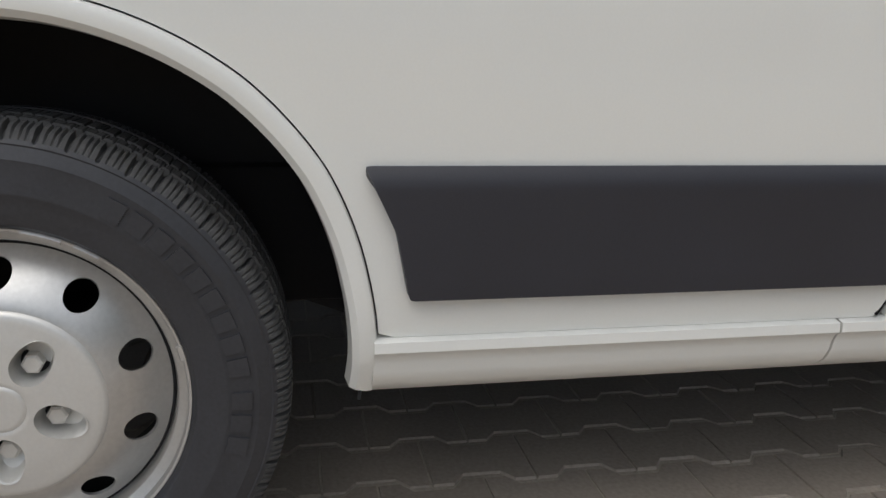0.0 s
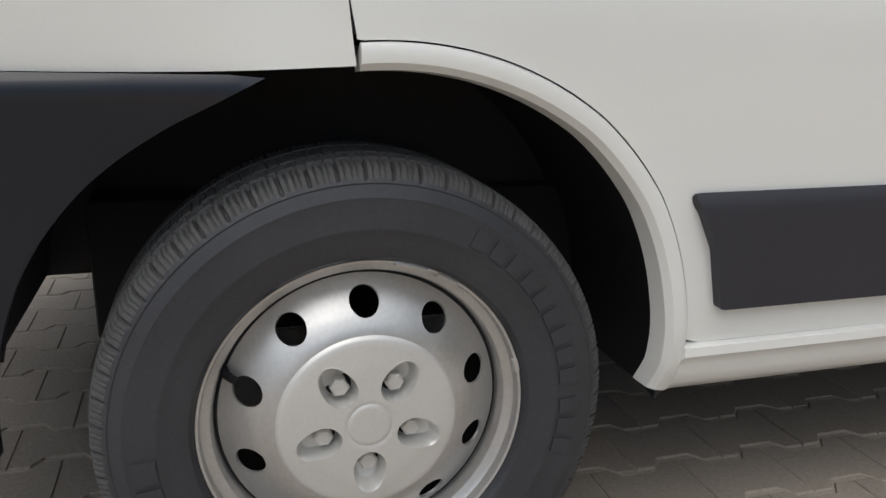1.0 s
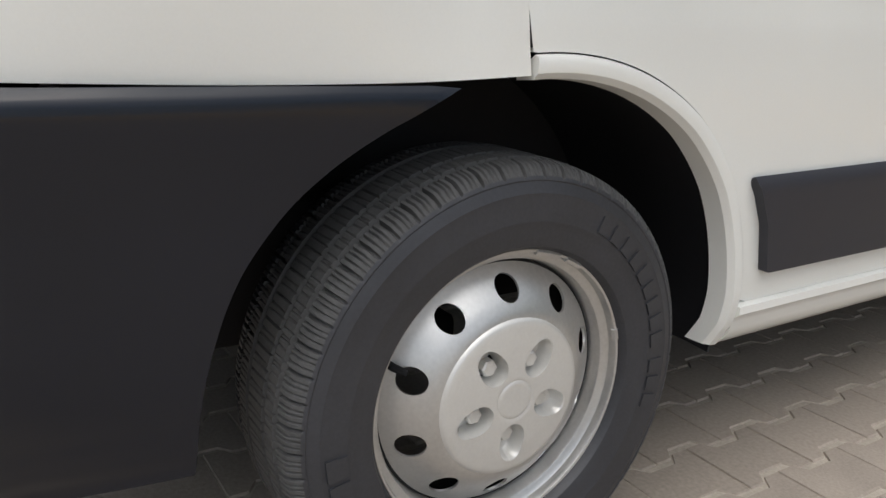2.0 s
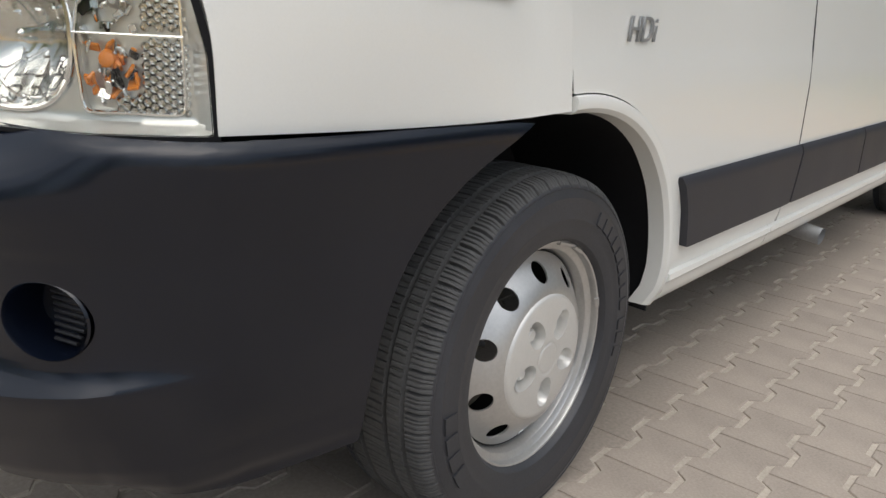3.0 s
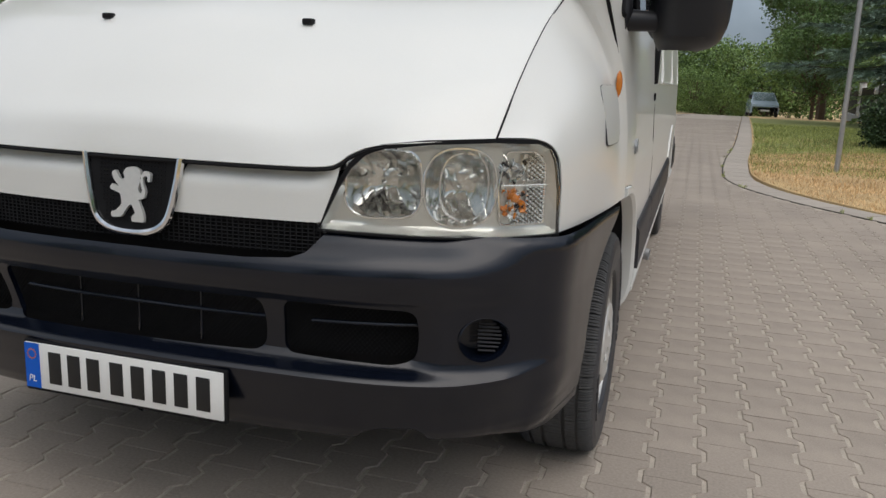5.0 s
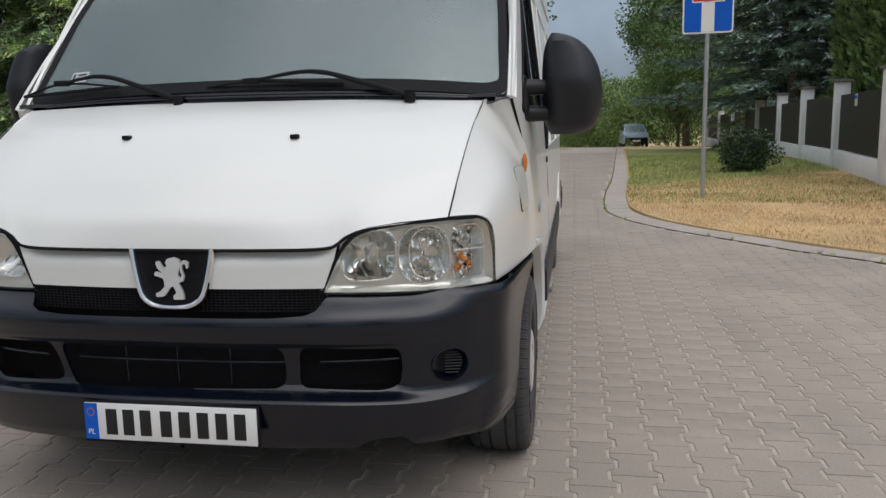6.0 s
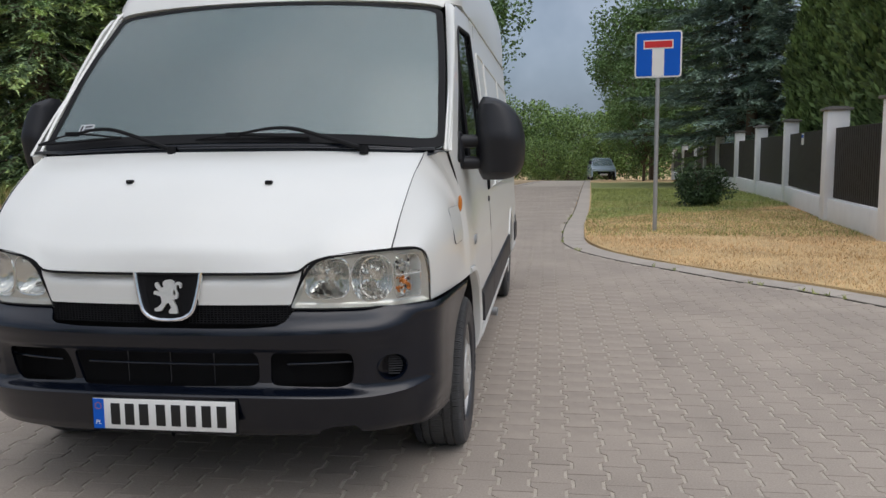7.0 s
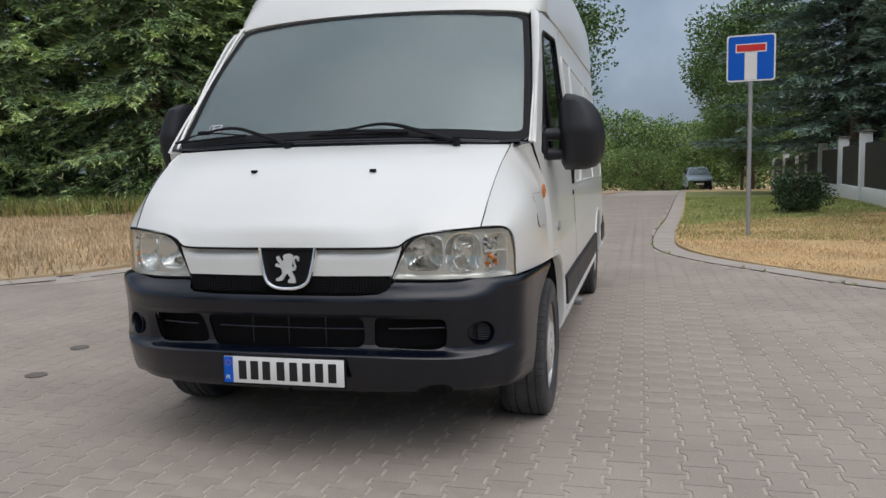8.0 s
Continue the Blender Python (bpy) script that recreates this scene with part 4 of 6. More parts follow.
# fuel flap, side repeaters, handles, badge
wing_at = grid_surface(wing_grid)
wu, wv = np.meshgrid(np.linspace(0, 1, 120), np.linspace(0, 1, 120), indexing="ij")
wing_pts = wing_at(wu.ravel(), wv.ravel())


def on_wing(y, z, out=0.0):
    i = np.argmin((wing_pts[:, 1] - y) ** 2 + (wing_pts[:, 2] - z) ** 2)
    return wing_pts[i] + np.array((out, 0, 0))


near_flap = wing_pts[(wing_pts[:, 1] > 0.52) & (wing_pts[:, 1] < 0.86) & (wing_pts[:, 2] > 0.80) & (wing_pts[:, 2] < 1.06)]


def bend(y, z):
    y, z = y - 0.69, z - 0.93
    return np.stack([1 + 0 * y, y, z, y * z, y * y, z * z], -1)


flap_fit = np.linalg.lstsq(bend(near_flap[:, 1], near_flap[:, 2]), near_flap[:, 0], rcond=None)[0]


def flap_skin(y, z):
    return np.stack([bend(y, z) @ flap_fit, y + 0 * z, z + 0 * y], -1)


flap_edge = rounded([(0.598, 0.863), (0.792, 0.863), (0.780, 1.006), (0.588, 1.006)], 0.03, 7)
flap = part("fuel_flap", panel(flap_skin, flap_edge, 0.010, 0.012, lift=0.0055), PAINT, wings[0], "fuel flap in the wing")
part("flap_gap", tube([flap_skin(np.array(y), np.array(z)) + np.array((0.0036, 0, 0)) for y, z in np.vstack([flap_edge, flap_edge[:1]])], 0.0021, 6, False), TRIM, flap)
rep = []
for t in np.linspace(0, 1, 9):
    w = 0.009 * math.sqrt(max(0.02, 1 - (2 * t - 1) ** 2))
    rep.append([on_wing(0.822, 1.01) + np.array((0.013 * math.sin(a) * math.sqrt(max(0.05, 1 - (2 * t - 1) ** 2)) - 0.004, w * 1.3 * math.cos(a), (t - 0.5) * 0.074)) for a in np.linspace(0, math.pi, 9)])
both("side_repeater", loft(rep, 0.002, flip=True), AMBER, wings, "amber side repeater lamp")
both("door_handle", join(box((0.976, 2.03, 1.10), (0.022, 0.055, 0.17), 0.008), box((0.980, 2.02, 0.965), (0.010, 0.016, 0.030), 0.004)), SEAL, doors, "black upright door handle")


def lettering(word, size, mat, m, parent, label):
    cu = bpy.data.curves.new("lettering", "FONT")
    cu.body, cu.size, cu.extrude, cu.shear = word, size, 0.002, 0.15
    tmp = new("lettering", cu)
    me = bpy.data.meshes.new_from_object(tmp.evaluated_get(bpy.context.evaluated_depsgraph_get()))
    bpy.data.objects.remove(tmp)
    me.materials.clear()
    me.materials.append(mat)
    ob = new("lettering", me)
    ob.parent = parent
    ob.matrix_basis = m
    return tagged(ob, label)


badge_m = Matrix.Translation((0.9845, 1.078, 0.808)) @ Matrix(((0, 0, 1, 0), (1, 0, 0, 0), (0, 1, 0, 0), (0, 0, 0, 1)))
lettering("HDi", 0.062, STEEL, badge_m, doors[0], "silver raised engine badge")
exhaust = part("exhaust_tip", join(tube([(0.55, 2.60, 0.235), (0.86, 2.55, 0.220), (0.995, 2.535, 0.208)], 0.028, 16, False), tube([(0.995, 2.535, 0.208), (0.80, 2.56, 0.226)], 0.024, 16, False)), STEEL, van, "bare steel exhaust tip")

# underside, wheel housings
for nm, c, sz in (("underbody", (0, 3.05, 0.38), (1.30, 4.9, 0.22)), ("engine_tray", (0, 0.45, 0.38), (0.9, 0.4, 0.12)), ("front_axle", (0, 0.948, 0.26), (1.5, 0.09, 0.08)), ("rear_axle", (0, 4.648, 0.26), (1.5, 0.09, 0.08)), ("floor_pan", (0, 3.1, 0.50), (1.20, 4.6, 0.03))):
    part(nm, box(c, sz, 0.012), DARK, van)
for cy, cz in (ARCH, REAR_ARCH):
    rows = [[(x - 0.06 * min(1, max(0, (a - 84) / 30)) * (cy < 2), cy + r * math.cos(radians(a)), cz + r * math.sin(radians(a))) for a in np.linspace(-8, 172 if cy < 2 else 188, 40)] for x, r in ((0.955, 0.416), (0.90, 0.424), (0.62, 0.424))]
    rows.append([(0.62, cy + 0.02 * math.cos(radians(a)), cz + 0.1 + 0.02 * math.sin(radians(a))) for a in np.linspace(-8, 172 if cy < 2 else 188, 40)])
    both("wheel_housing", loft(rows, 0.004, flip=True), LINER)

# number plate with plain bars for its characters
plate = part("number_plate", box((0, 0.0065, 0.332), (0.530, 0.011, 0.122), 0.004), SEAL, van, "white number plate in a black frame")
part("plate_face", box((0, 0.000, 0.334), (0.516, 0.006, 0.108), 0.002), WHITE, plate)
part("plate_band", box((-0.238, -0.0028, 0.334), (0.040, 0.003, 0.106)), BLUE, plate, "blue country band")
for i in range(8):
    x = (-0.176 + i * 0.052) if i < 3 else (-0.010 + (i - 3) * 0.055)
    part("bar", box((x, -0.0035, 0.334), (0.034, 0.002, 0.076), 0.0008), INK, plate)
for i in range(12):
    part("dot", box((-0.238 + 0.011 * math.cos(i * math.pi / 6), -0.0048, 0.362 + 0.011 * math.sin(i * math.pi / 6)), (0.003, 0.001, 0.003)), AMBER, plate)
pl_m = Matrix.Translation((-0.251, -0.0046, 0.296)) @ Matrix(((1, 0, 0, 0), (0, 0, -1, 0), (0, 1, 0, 0), (0, 0, 0, 1)))
lettering("PL", 0.022, WHITE, pl_m, plate, "white country letters").scale = (1, 1, 0.2)


# wheels
def wheel_parts():
    root = new("wheel")
    # tyre: tread with grooves, blocks and sipes, sidewall with rings
    n = 960
    prof = [(0.196, 0.070), (0.200, 0.084), (0.205, 0.090), (0.212, 0.0925), (0.225, 0.0945), (0.238, 0.0965), (0.240, 0.0975), (0.243, 0.0975), (0.245, 0.0972), (0.262, 0.0975), (0.276, 0.0965), (0.279, 0.0970), (0.282, 0.0960), (0.294, 0.0915), (0.296, 0.0925), (0.301, 0.0905), (0.309, 0.0845), (0.3145, 0.0780), (0.3165, 0.0700), (0.3185, 0.0560),
            (0.3186, 0.0545), (0.311, 0.0530), (0.311, 0.0470), (0.3195, 0.0455), (0.3200, 0.0200), (0.3200, 0.0190), (0.311, 0.0175), (0.311, 0.0105), (0.3200, 0.0090)]
    prof = prof + [(r, -x - 0.030) for r, x in reversed(prof)]
    verts = []
    for i in range(n):
        a = 2 * math.pi * i / n
        k = i % 16
        for r, x in prof:
            if abs(x) > 0.054 and r > 0.300 and k in (0, 1):
                r -= 0.0085 * min(1, (r - 0.298) / 0.010)
            elif abs(x) > 0.054 and r > 0.306 and k in (5, 8, 12):
                r -= 0.0038
            elif abs(x) < 0.046 and r > 0.315 and (i + int(x * 800)) % 16 in (3, 9):
                r -= 0.004
            r = 0.2075 + (r - 0.196) * 0.988
            z = r * math.sin(a)
            y = r * math.cos(a)
            z = max(z, -0.3145)
            verts.append((x, y, z))
    tyre = part("tyre", (verts, [q[::-1] for q in quads(n, len(prof), True)]), RUBBER, root, smooth=28)
    tyre.data.materials.append(TREAD)
    for face in tyre.data.polygons:
        if math.hypot(face.center.y, face.center.z) > 0.3105 and abs(face.center.x) < 0.088:
            face.material_index = 1
    # raised bars where the sidewall lettering is
    def sidewall(a0, a1, count, r0, r1, gap):
        for i in range(count):
            a, b = a0 + (a1 - a0) * (i + gap) / count, a0 + (a1 - a0) * (i + 1 - gap) / count
            ring_pts = [(r, t) for t in np.linspace(a, b, 5) for r in (r0, r1)]
            v = [(0.1000, r * math.cos(t), r * math.sin(t)) for r, t in ring_pts] + [(0.092, r * math.cos(t), r * math.sin(t)) for r, t in ring_pts]
            f = [(2 * j, 2 * j + 1, 2 * j + 3, 2 * j + 2) for j in range(4)] + [(2 * j + 1, 2 * j + 11, 2 * j + 13, 2 * j + 3) for j in range(4)] + [(2 * j, 2 * j + 2, 2 * j + 12, 2 * j + 10) for j in range(4)] + [(0, 10, 11, 1), (8, 9, 19, 18)]
            part("sidewall_bar", (v, f), RUBBER, root, "raised bar moulded on the sidewall", 0)
    sidewall(radians(62), radians(5), 9, 0.257, 0.281, 0.13)
    sidewall(radians(2), radians(-17), 3, 0.257, 0.281, 0.13)
    sidewall(radians(182), radians(214), 4, 0.255, 0.283, 0.10)
    # rim well and flange
    rim_prof = [(0.186, 0.020), (0.1760, 0.026), (0.1760, 0.036), (0.1785, 0.044), (0.1800, 0.056), (0.1820, 0.0610), (0.1860, 0.0635), (0.1915, 0.0655), (0.1955, 0.0700), (0.1980, 0.0750), (0.1995, 0.0785), (0.1980, 0.0815), (0.1950, 0.0805), (0.193, 0.075), (0.193, 0.02)][::-1]
    rim_prof = [(r * 1.055, x - 0.003) for r, x in rim_prof]
    rim = part("rim", revolve(rim_prof, 96), SILVER, root)
    # barrel coloured black to put in the shade inside the wheel
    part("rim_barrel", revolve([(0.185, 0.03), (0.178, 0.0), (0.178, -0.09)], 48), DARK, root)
    # pressed disc with ten holes
    def disc(u, r):
        x = np.interp(r, [0.106, 0.118, 0.127, 0.140, 0.153, 0.166, 0.176, 0.1835, 0.188], [0.0880, 0.0865, 0.0830, 0.0755, 0.0655, 0.0545, 0.0445, 0.0385, 0.0360])
        return np.stack([x, r * np.cos(u / 0.153), r * np.sin(u / 0.153)], -1)
    rounds = [circle(0.153 * (radians(90) + 2 * math.pi * i / 10), 0.153, 0.0190, 20, 0.0178) for i in range(-2, 8)]
    u0 = 0.153 * radians(90 - 2.5 * 36)
    part("disc", panel(disc, [(u0, 0.106), (u0 + 0.153 * 2 * math.pi, 0.106), (u0 + 0.153 * 2 * math.pi, 0.1825), (u0, 0.1825)], 0.0048, 0.0035, rounds, flip=True), SILVER, root, "pressed steel wheel with round holes", 40)
    # black ring paints in the shadow in the gap between disc and rim
    part("groove_shade", tube([(0.0365, 0.1840 * math.cos(a), 0.1840 * math.sin(a)) for a in np.linspace(0, 2 * math.pi, 73)], 0.0024, 6, False), DARK, rim)
    # plastic cover with five bolt pockets
    def cap(u, r):
        x = np.interp(r, [0.0, 0.0265, 0.029, 0.032, 0.078, 0.107, 0.1135, 0.1165], [0.0990, 0.0988, 0.0965, 0.0982, 0.0960, 0.0925, 0.0905, 0.086])
        return np.stack([x, r * np.cos(u / 0.06), r * np.sin(u / 0.06)], -1)
    angles = [radians(-90 + 72 * i) for i in range(5)]
    pockets = []
    for a in angles:
        pk = []
        for t in np.linspace(0, 2 * math.pi, 26, endpoint=False):
            dr, dt = 0.0240 * math.cos(t), 0.0210 * math.sin(t)
            if dr > 0:
                dr *= 1.45
            q = np.array((math.cos(a), math.sin(a))) * (0.0615 + dr) + np.array((-math.sin(a), math.cos(a))) * dt
            ang = math.atan2(q[1], q[0])
            base = a
            ang = base + (ang - base + math.pi) % (2 * math.pi) - math.pi
            pk.append((0.06 * ang, math.hypot(*q)))
        pockets.append(np.array(pk))
    u0 = 0.06 * radians(-90 - 36)
    cover = part("wheel_cover", panel(cap, [(u0, 0.0004), (u0 + 0.12 * math.pi, 0.0004), (u0 + 0.12 * math.pi, 0.1165), (u0, 0.1165)], 0.0032, 0.003, pockets, flip=True), COVER, root, "silver plastic hub cover", 40)
    for a in angles:
        c, e1, e2 = np.array((0, math.cos(a), math.sin(a))), np.array((0, -math.sin(a), math.cos(a))), np.array((1, 0, 0))
        rows = []
        for q, x in ((1.0, 0.0955), (0.94, 0.086), (0.86, 0.073), (0.72, 0.0655), (0.0, 0.065)):
            rows.append([c * (0.0615 - 0.004 * (1 - q) + (0.0240 * math.cos(t) * (1.45 if math.cos(t) > 0 else 1)) * q * 1.03) + e1 * 0.0210 * 1.03 * math.sin(t) * q + e2 * (x + (0.009 * max(0, math.cos(t)) * (0.2 < q < 0.99))) for t in np.linspace(0, 2 * math.pi, 25)])
        pocket = part("bolt_pocket", loft(rows, 0.0005, flip=True), COVER, cover)
        p = c * 0.059
        part("bolt", join(tube([p + e2 * 0.060, p + e2 * 0.0815], 0.0125, 6), tube([p + e2 * 0.0815, p + e2 * 0.0838], [0.0122, 0.0098], 6)), COVER, pocket, smooth=20)
        # dark disc puts in the shade of the hole round the bolt
        part("bolt_hole_shade", tube([p + e2 * 0.0652, p + e2 * 0.0672], 0.0168, 20), DARK, pocket)
    # valve and balance weight
    a = radians(158)
    part("valve", tube([(0.030, 0.186 * math.cos(a), 0.186 * math.sin(a)), (0.056, 0.182 * math.cos(a), 0.182 * math.sin(a)), (0.070, 0.168 * math.cos(a), 0.168 * math.sin(a))], [0.006, 0.0055, 0.0045], 8), SEAL, root)
    for a0, a1 in ((12, 17), (56, 64), (68, 80)):
        pts = [(0.0755, 0.2065 * math.cos(radians(t)), 0.2065 * math.sin(radians(t))) for t in np.linspace(a0, a1, 6)]
        part("balance_weight", tube(pts, 0.0055, 6), SILVER, root)
    return root


wheel = wheel_parts()
wheel.parent = van
wheel.matrix_basis = pose(0.8710, AXLE[0][0], AXLE[0][1])
for x, (y, z), turn in ((0.8710, AXLE[1], 40), (-0.8710, AXLE[0], 0), (-0.8710, AXLE[1], 0)):
    w = copy_thing(wheel, pose(x, y, z, 0, 0, 180 if x < 0 else 0))

# cab: dashboard, steering wheel, seats, bulkhead
part("dashboard", loft([[(x, 0.64 + 0.02 * abs(x), 1.235), (x, 0.86, 1.25), (x, 1.06, 1.22), (x, 1.10, 1.10), (x, 1.05, 0.80)] for x in np.linspace(-0.86, 0.86, 12)], 0.01, flip=True), GREY, van, "grey plastic dashboard")
ring = [(0.40 + 0.20 * math.cos(a), 1.20 - 0.17 * math.sin(a) * 0.55, 1.21 + 0.17 * math.sin(a)) for a in np.linspace(0, 2 * math.pi, 40)]
sw = part("steering_wheel", tube(ring, 0.016, 8, False), SEAL, van)
part("wheel_cloth", loft([[(0.42 + 0.21 * s * math.cos(a), 1.10 - 0.10 * math.sin(a) * s - 0.05 * math.sqrt(1 - s * s), 1.24 + 0.17 * s * math.sin(a)) for a in np.linspace(0, 2 * math.pi, 25)] for s in np.linspace(1, 0.02, 7)], 0.01), PALE_CLOTH, sw, "pale cloth over the steering wheel")
part("wheel_hub", tube([(0.40, 1.13, 1.16), (0.40, 1.19, 1.205), (0.40, 1.21, 1.215)], [0.04, 0.085, 0.06], 16), GREY, sw)
for x in (0.40, -0.15, -0.58):
    seat = part("cab_seat", box((x, 1.75, 0.86), (0.46, 0.50, 0.16), 0.05), GREY, van, "grey cloth cab seat")
    part("seat_back", moved(box((0, 0, 0.33), (0.44, 0.12, 0.66), 0.05), pose(x, 1.96, 0.88, -10)), GREY, seat)
    part("headrest", moved(box((0, 0, 0), (0.26, 0.09, 0.18), 0.04), pose(x, 2.07, 1.62, -10)), GREY, seat)
part("bulkhead", box((0, 2.20, 1.25), (1.76, 0.02, 1.40)), PALE, van)
part("cab_floor", box((0, 1.65, 0.72), (1.6, 1.0, 0.03)), DARK, van)


# ---- ground ----
def slope(y):
    """The street falls away gently behind the van."""
    return -0.00040 * np.clip(np.asarray(y, float) - 12, 0, 90) ** 2


PAVER_COLOUR = (0.345, 0.293, 0.244)
PAVER = material("concrete_paver", PAVER_COLOUR, 0.85, vary=0.22, scale=6, fine=170, bump=0.2, per_object=0.09)
PAVING = material("concrete_paving", PAVER_COLOUR, 0.85, vary=0.24, scale=1.3, fine=120, bump=0.2, per_island=0.07)
SAND = material("joint_sand", (0.44, 0.385, 0.32), 0.95, vary=0.22, scale=14, fine=160, bump=0.4)
KERB = material("kerb_concrete", (0.41, 0.362, 0.312), 0.85, vary=0.12, scale=5, fine=140, bump=0.3, per_object=0.2)
DIRT = material("gutter_dirt", (0.06, 0.052, 0.042), 0.95, vary=0.4, scale=20, fine=200, bump=0.4)
TURF = material("dry_turf", (0.48, 0.335, 0.175), 0.95, vary=0.35, scale=1.1, fine=60, bump=0.6, tint=(0.56, 0.40, 0.20))
TURF_GREEN = material("green_turf", (0.225, 0.245, 0.08), 0.95, vary=0.3, scale=1.3, fine=60, bump=0.6)
STRAW = material("dry_grass", (0.60, 0.405, 0.205), 0.8, vary=0.25, scale=0.9, fine=30, per_island=0.35, tint=(0.72, 0.52, 0.29))
BROWN_GRASS = material("brown_dry_grass", (0.42, 0.30, 0.175), 0.85, vary=0.3, scale=0.8, fine=30, per_island=0.4, tint=(0.58, 0.43, 0.26))
TURF_BROWN = material("brown_dry_turf", (0.36, 0.265, 0.16), 0.95, vary=0.35, scale=0.9, fine=60, bump=0.6, tint=(0.46, 0.35, 0.21))
GREEN_GRASS = material("green_grass", (0.19, 0.235, 0.065), 0.8, vary=0.3, scale=0.9, fine=30, per_island=0.5, tint=(0.36, 0.39, 0.125))

ys = np.r_[-3000, -300, -60, -20, 0, 12, np.arange(16, 103, 4), 300, 900, 3000]
xs_ = np.r_[-3000, -300, -60, -20, 20, 60, 300, 3000]
g = [[(x, y, float(slope(y)) - 0.012) for y in ys] for x in xs_]
ground = part("ground", ([p for r in g for p in r], quads(len(xs_), len(ys))), TURF)
tagged(ground, "dry grassy ground reaching to the horizon", "ground", kind="structure")


def sheet(outline, z, mat, name, cell, rise=0.0, seed=1):
    def surf(x, y):
        n = np.array([noise.noise(Vector((a * 0.9, b * 0.9, seed))) for a, b in zip(x, y)])
        return np.stack([x, y, slope(y) + z + rise * n], -1)
    return part(name, panel(surf, outline, cell, 0.05), mat)


ROAD = [(-5.43, 4.37), (-12, -4), (-12, -12), (14, -12), (14, -6), (6.8, -0.3), (4.8, 2.9), (4.02, 4.27), (3.84, 4.59), (3.52, 5.08), (3.12, 5.51), (2.68, 6.16), (2.15, 6.94), (1.77, 7.72), (1.60, 8.3), (1.51, 9.17), (1.60, 11.4), (1.85, 14.7), (2.2, 21), (3.3, 42), (4.0, 56), (4.3, 64),
        (1.9, 64), (1.5, 56), (0.65, 40), (-0.04, 31.6), (-1.7, 22), (-3.9, 13), (-4.35, 8), (-4.5, 6.2), (-4.74, 5.36), (-5.03, 4.76)]
road = sheet(ROAD, -0.0036, SAND, "road", 0.8)
tagged(road, "grey interlocking concrete block paved street", "road", kind="structure")

# one paving block: wide at both ends, with a waist that takes its neighbours
PX, PY, AMP = 0.1443, 0.1870, 0.0135


def block_outline(shrink):
    w, n = PX / 2 + AMP - shrink, PX / 2 - AMP - shrink
    h = PY / 2 - shrink * 0.30
    q = [(w, -h), (w, -0.055), (n, -0.034), (n, 0.034), (w, 0.055), (w, h)]
    return q + [(-x, -y) for x, y in q]


ring_top, ring_low = block_outline(0.0092), block_outline(0.0036)
block_v = [(x, y, 0.0) for x, y in ring_top] + [(x, y, -0.007) for x, y in ring_low]
block_f = [tuple(range(12))] + [(i, i + 12, (i + 1) % 12 + 12, (i + 1) % 12) for i in range(12)]
road_poly = np.array(ROAD)
cols = np.arange(-70, 100)
rows_ = np.arange(-60, 160)
cc, rr_ = np.meshgrid(cols, rows_, indexing="ij")
cx = 0.896 + PX * cc.ravel()
cy = 1.604 + PY * (rr_.ravel() + 0.5 * (cc.ravel() % 2))
inside = poly_distance(np.stack([cx, cy], 1), road_poly)[0] > 0.025
cx, cy = cx[inside], cy[inside]
near = ((cx > 0.97) & (cx < 2.0) & (cy > 1.0) & (cy < 5.0)) | ((cx > -0.75) & (cx < 1.0) & (cy > -0.75) & (cy < -0.02))
rng = np.random.default_rng(7)
far_x, far_y = cx[~near], cy[~near]
bv, bf = np.array(block_v), block_f
tilt = rng.normal(0, 0.0004, (len(far_x), 3))
fill = np.clip((far_y - 2.0) / 8.0, 0, 1.35)[:, None, None]  # joints swept full of sand further along
shape = np.repeat(bv[None], len(far_x), 0)
shape[:, :12, :2] += (bv[None, 12:, :2] - bv[None, :12, :2]) * fill
V = shape + np.stack([far_x, far_y, slope(far_y) + tilt[:, 2]], 1)[:, None]
V[:, :12, 2] += bv[None, :12, 0] * tilt[:, :1] * 8 + bv[None, :12, 1] * tilt[:, 1:2] * 8
nearby = (far_y < 7) & (far_y > -4.5) & (np.abs(far_x) < 5)
faces = [tuple(i + 24 * k for i in q) for k in range(len(far_x)) for q in (bf if nearby[k] else bf[:1])]
paving = part("paving_blocks", (V.reshape(-1, 3), faces), PAVING, road, smooth=0)
tagged(paving, kind="stuff")

# kerbs
GUTTER = [(14, -5.9), (6.82, -0.26), (4.82, 2.92), (4.04, 4.28), (3.86, 4.60), (3.54, 5.09), (3.14, 5.53), (2.70, 6.18), (2.17, 6.96), (1.79, 7.74), (1.62, 8.32), (1.53, 9.19), (1.62, 11.45), (1.87, 14.77), (2.22, 21), (3.32, 42), (4.02, 56)]


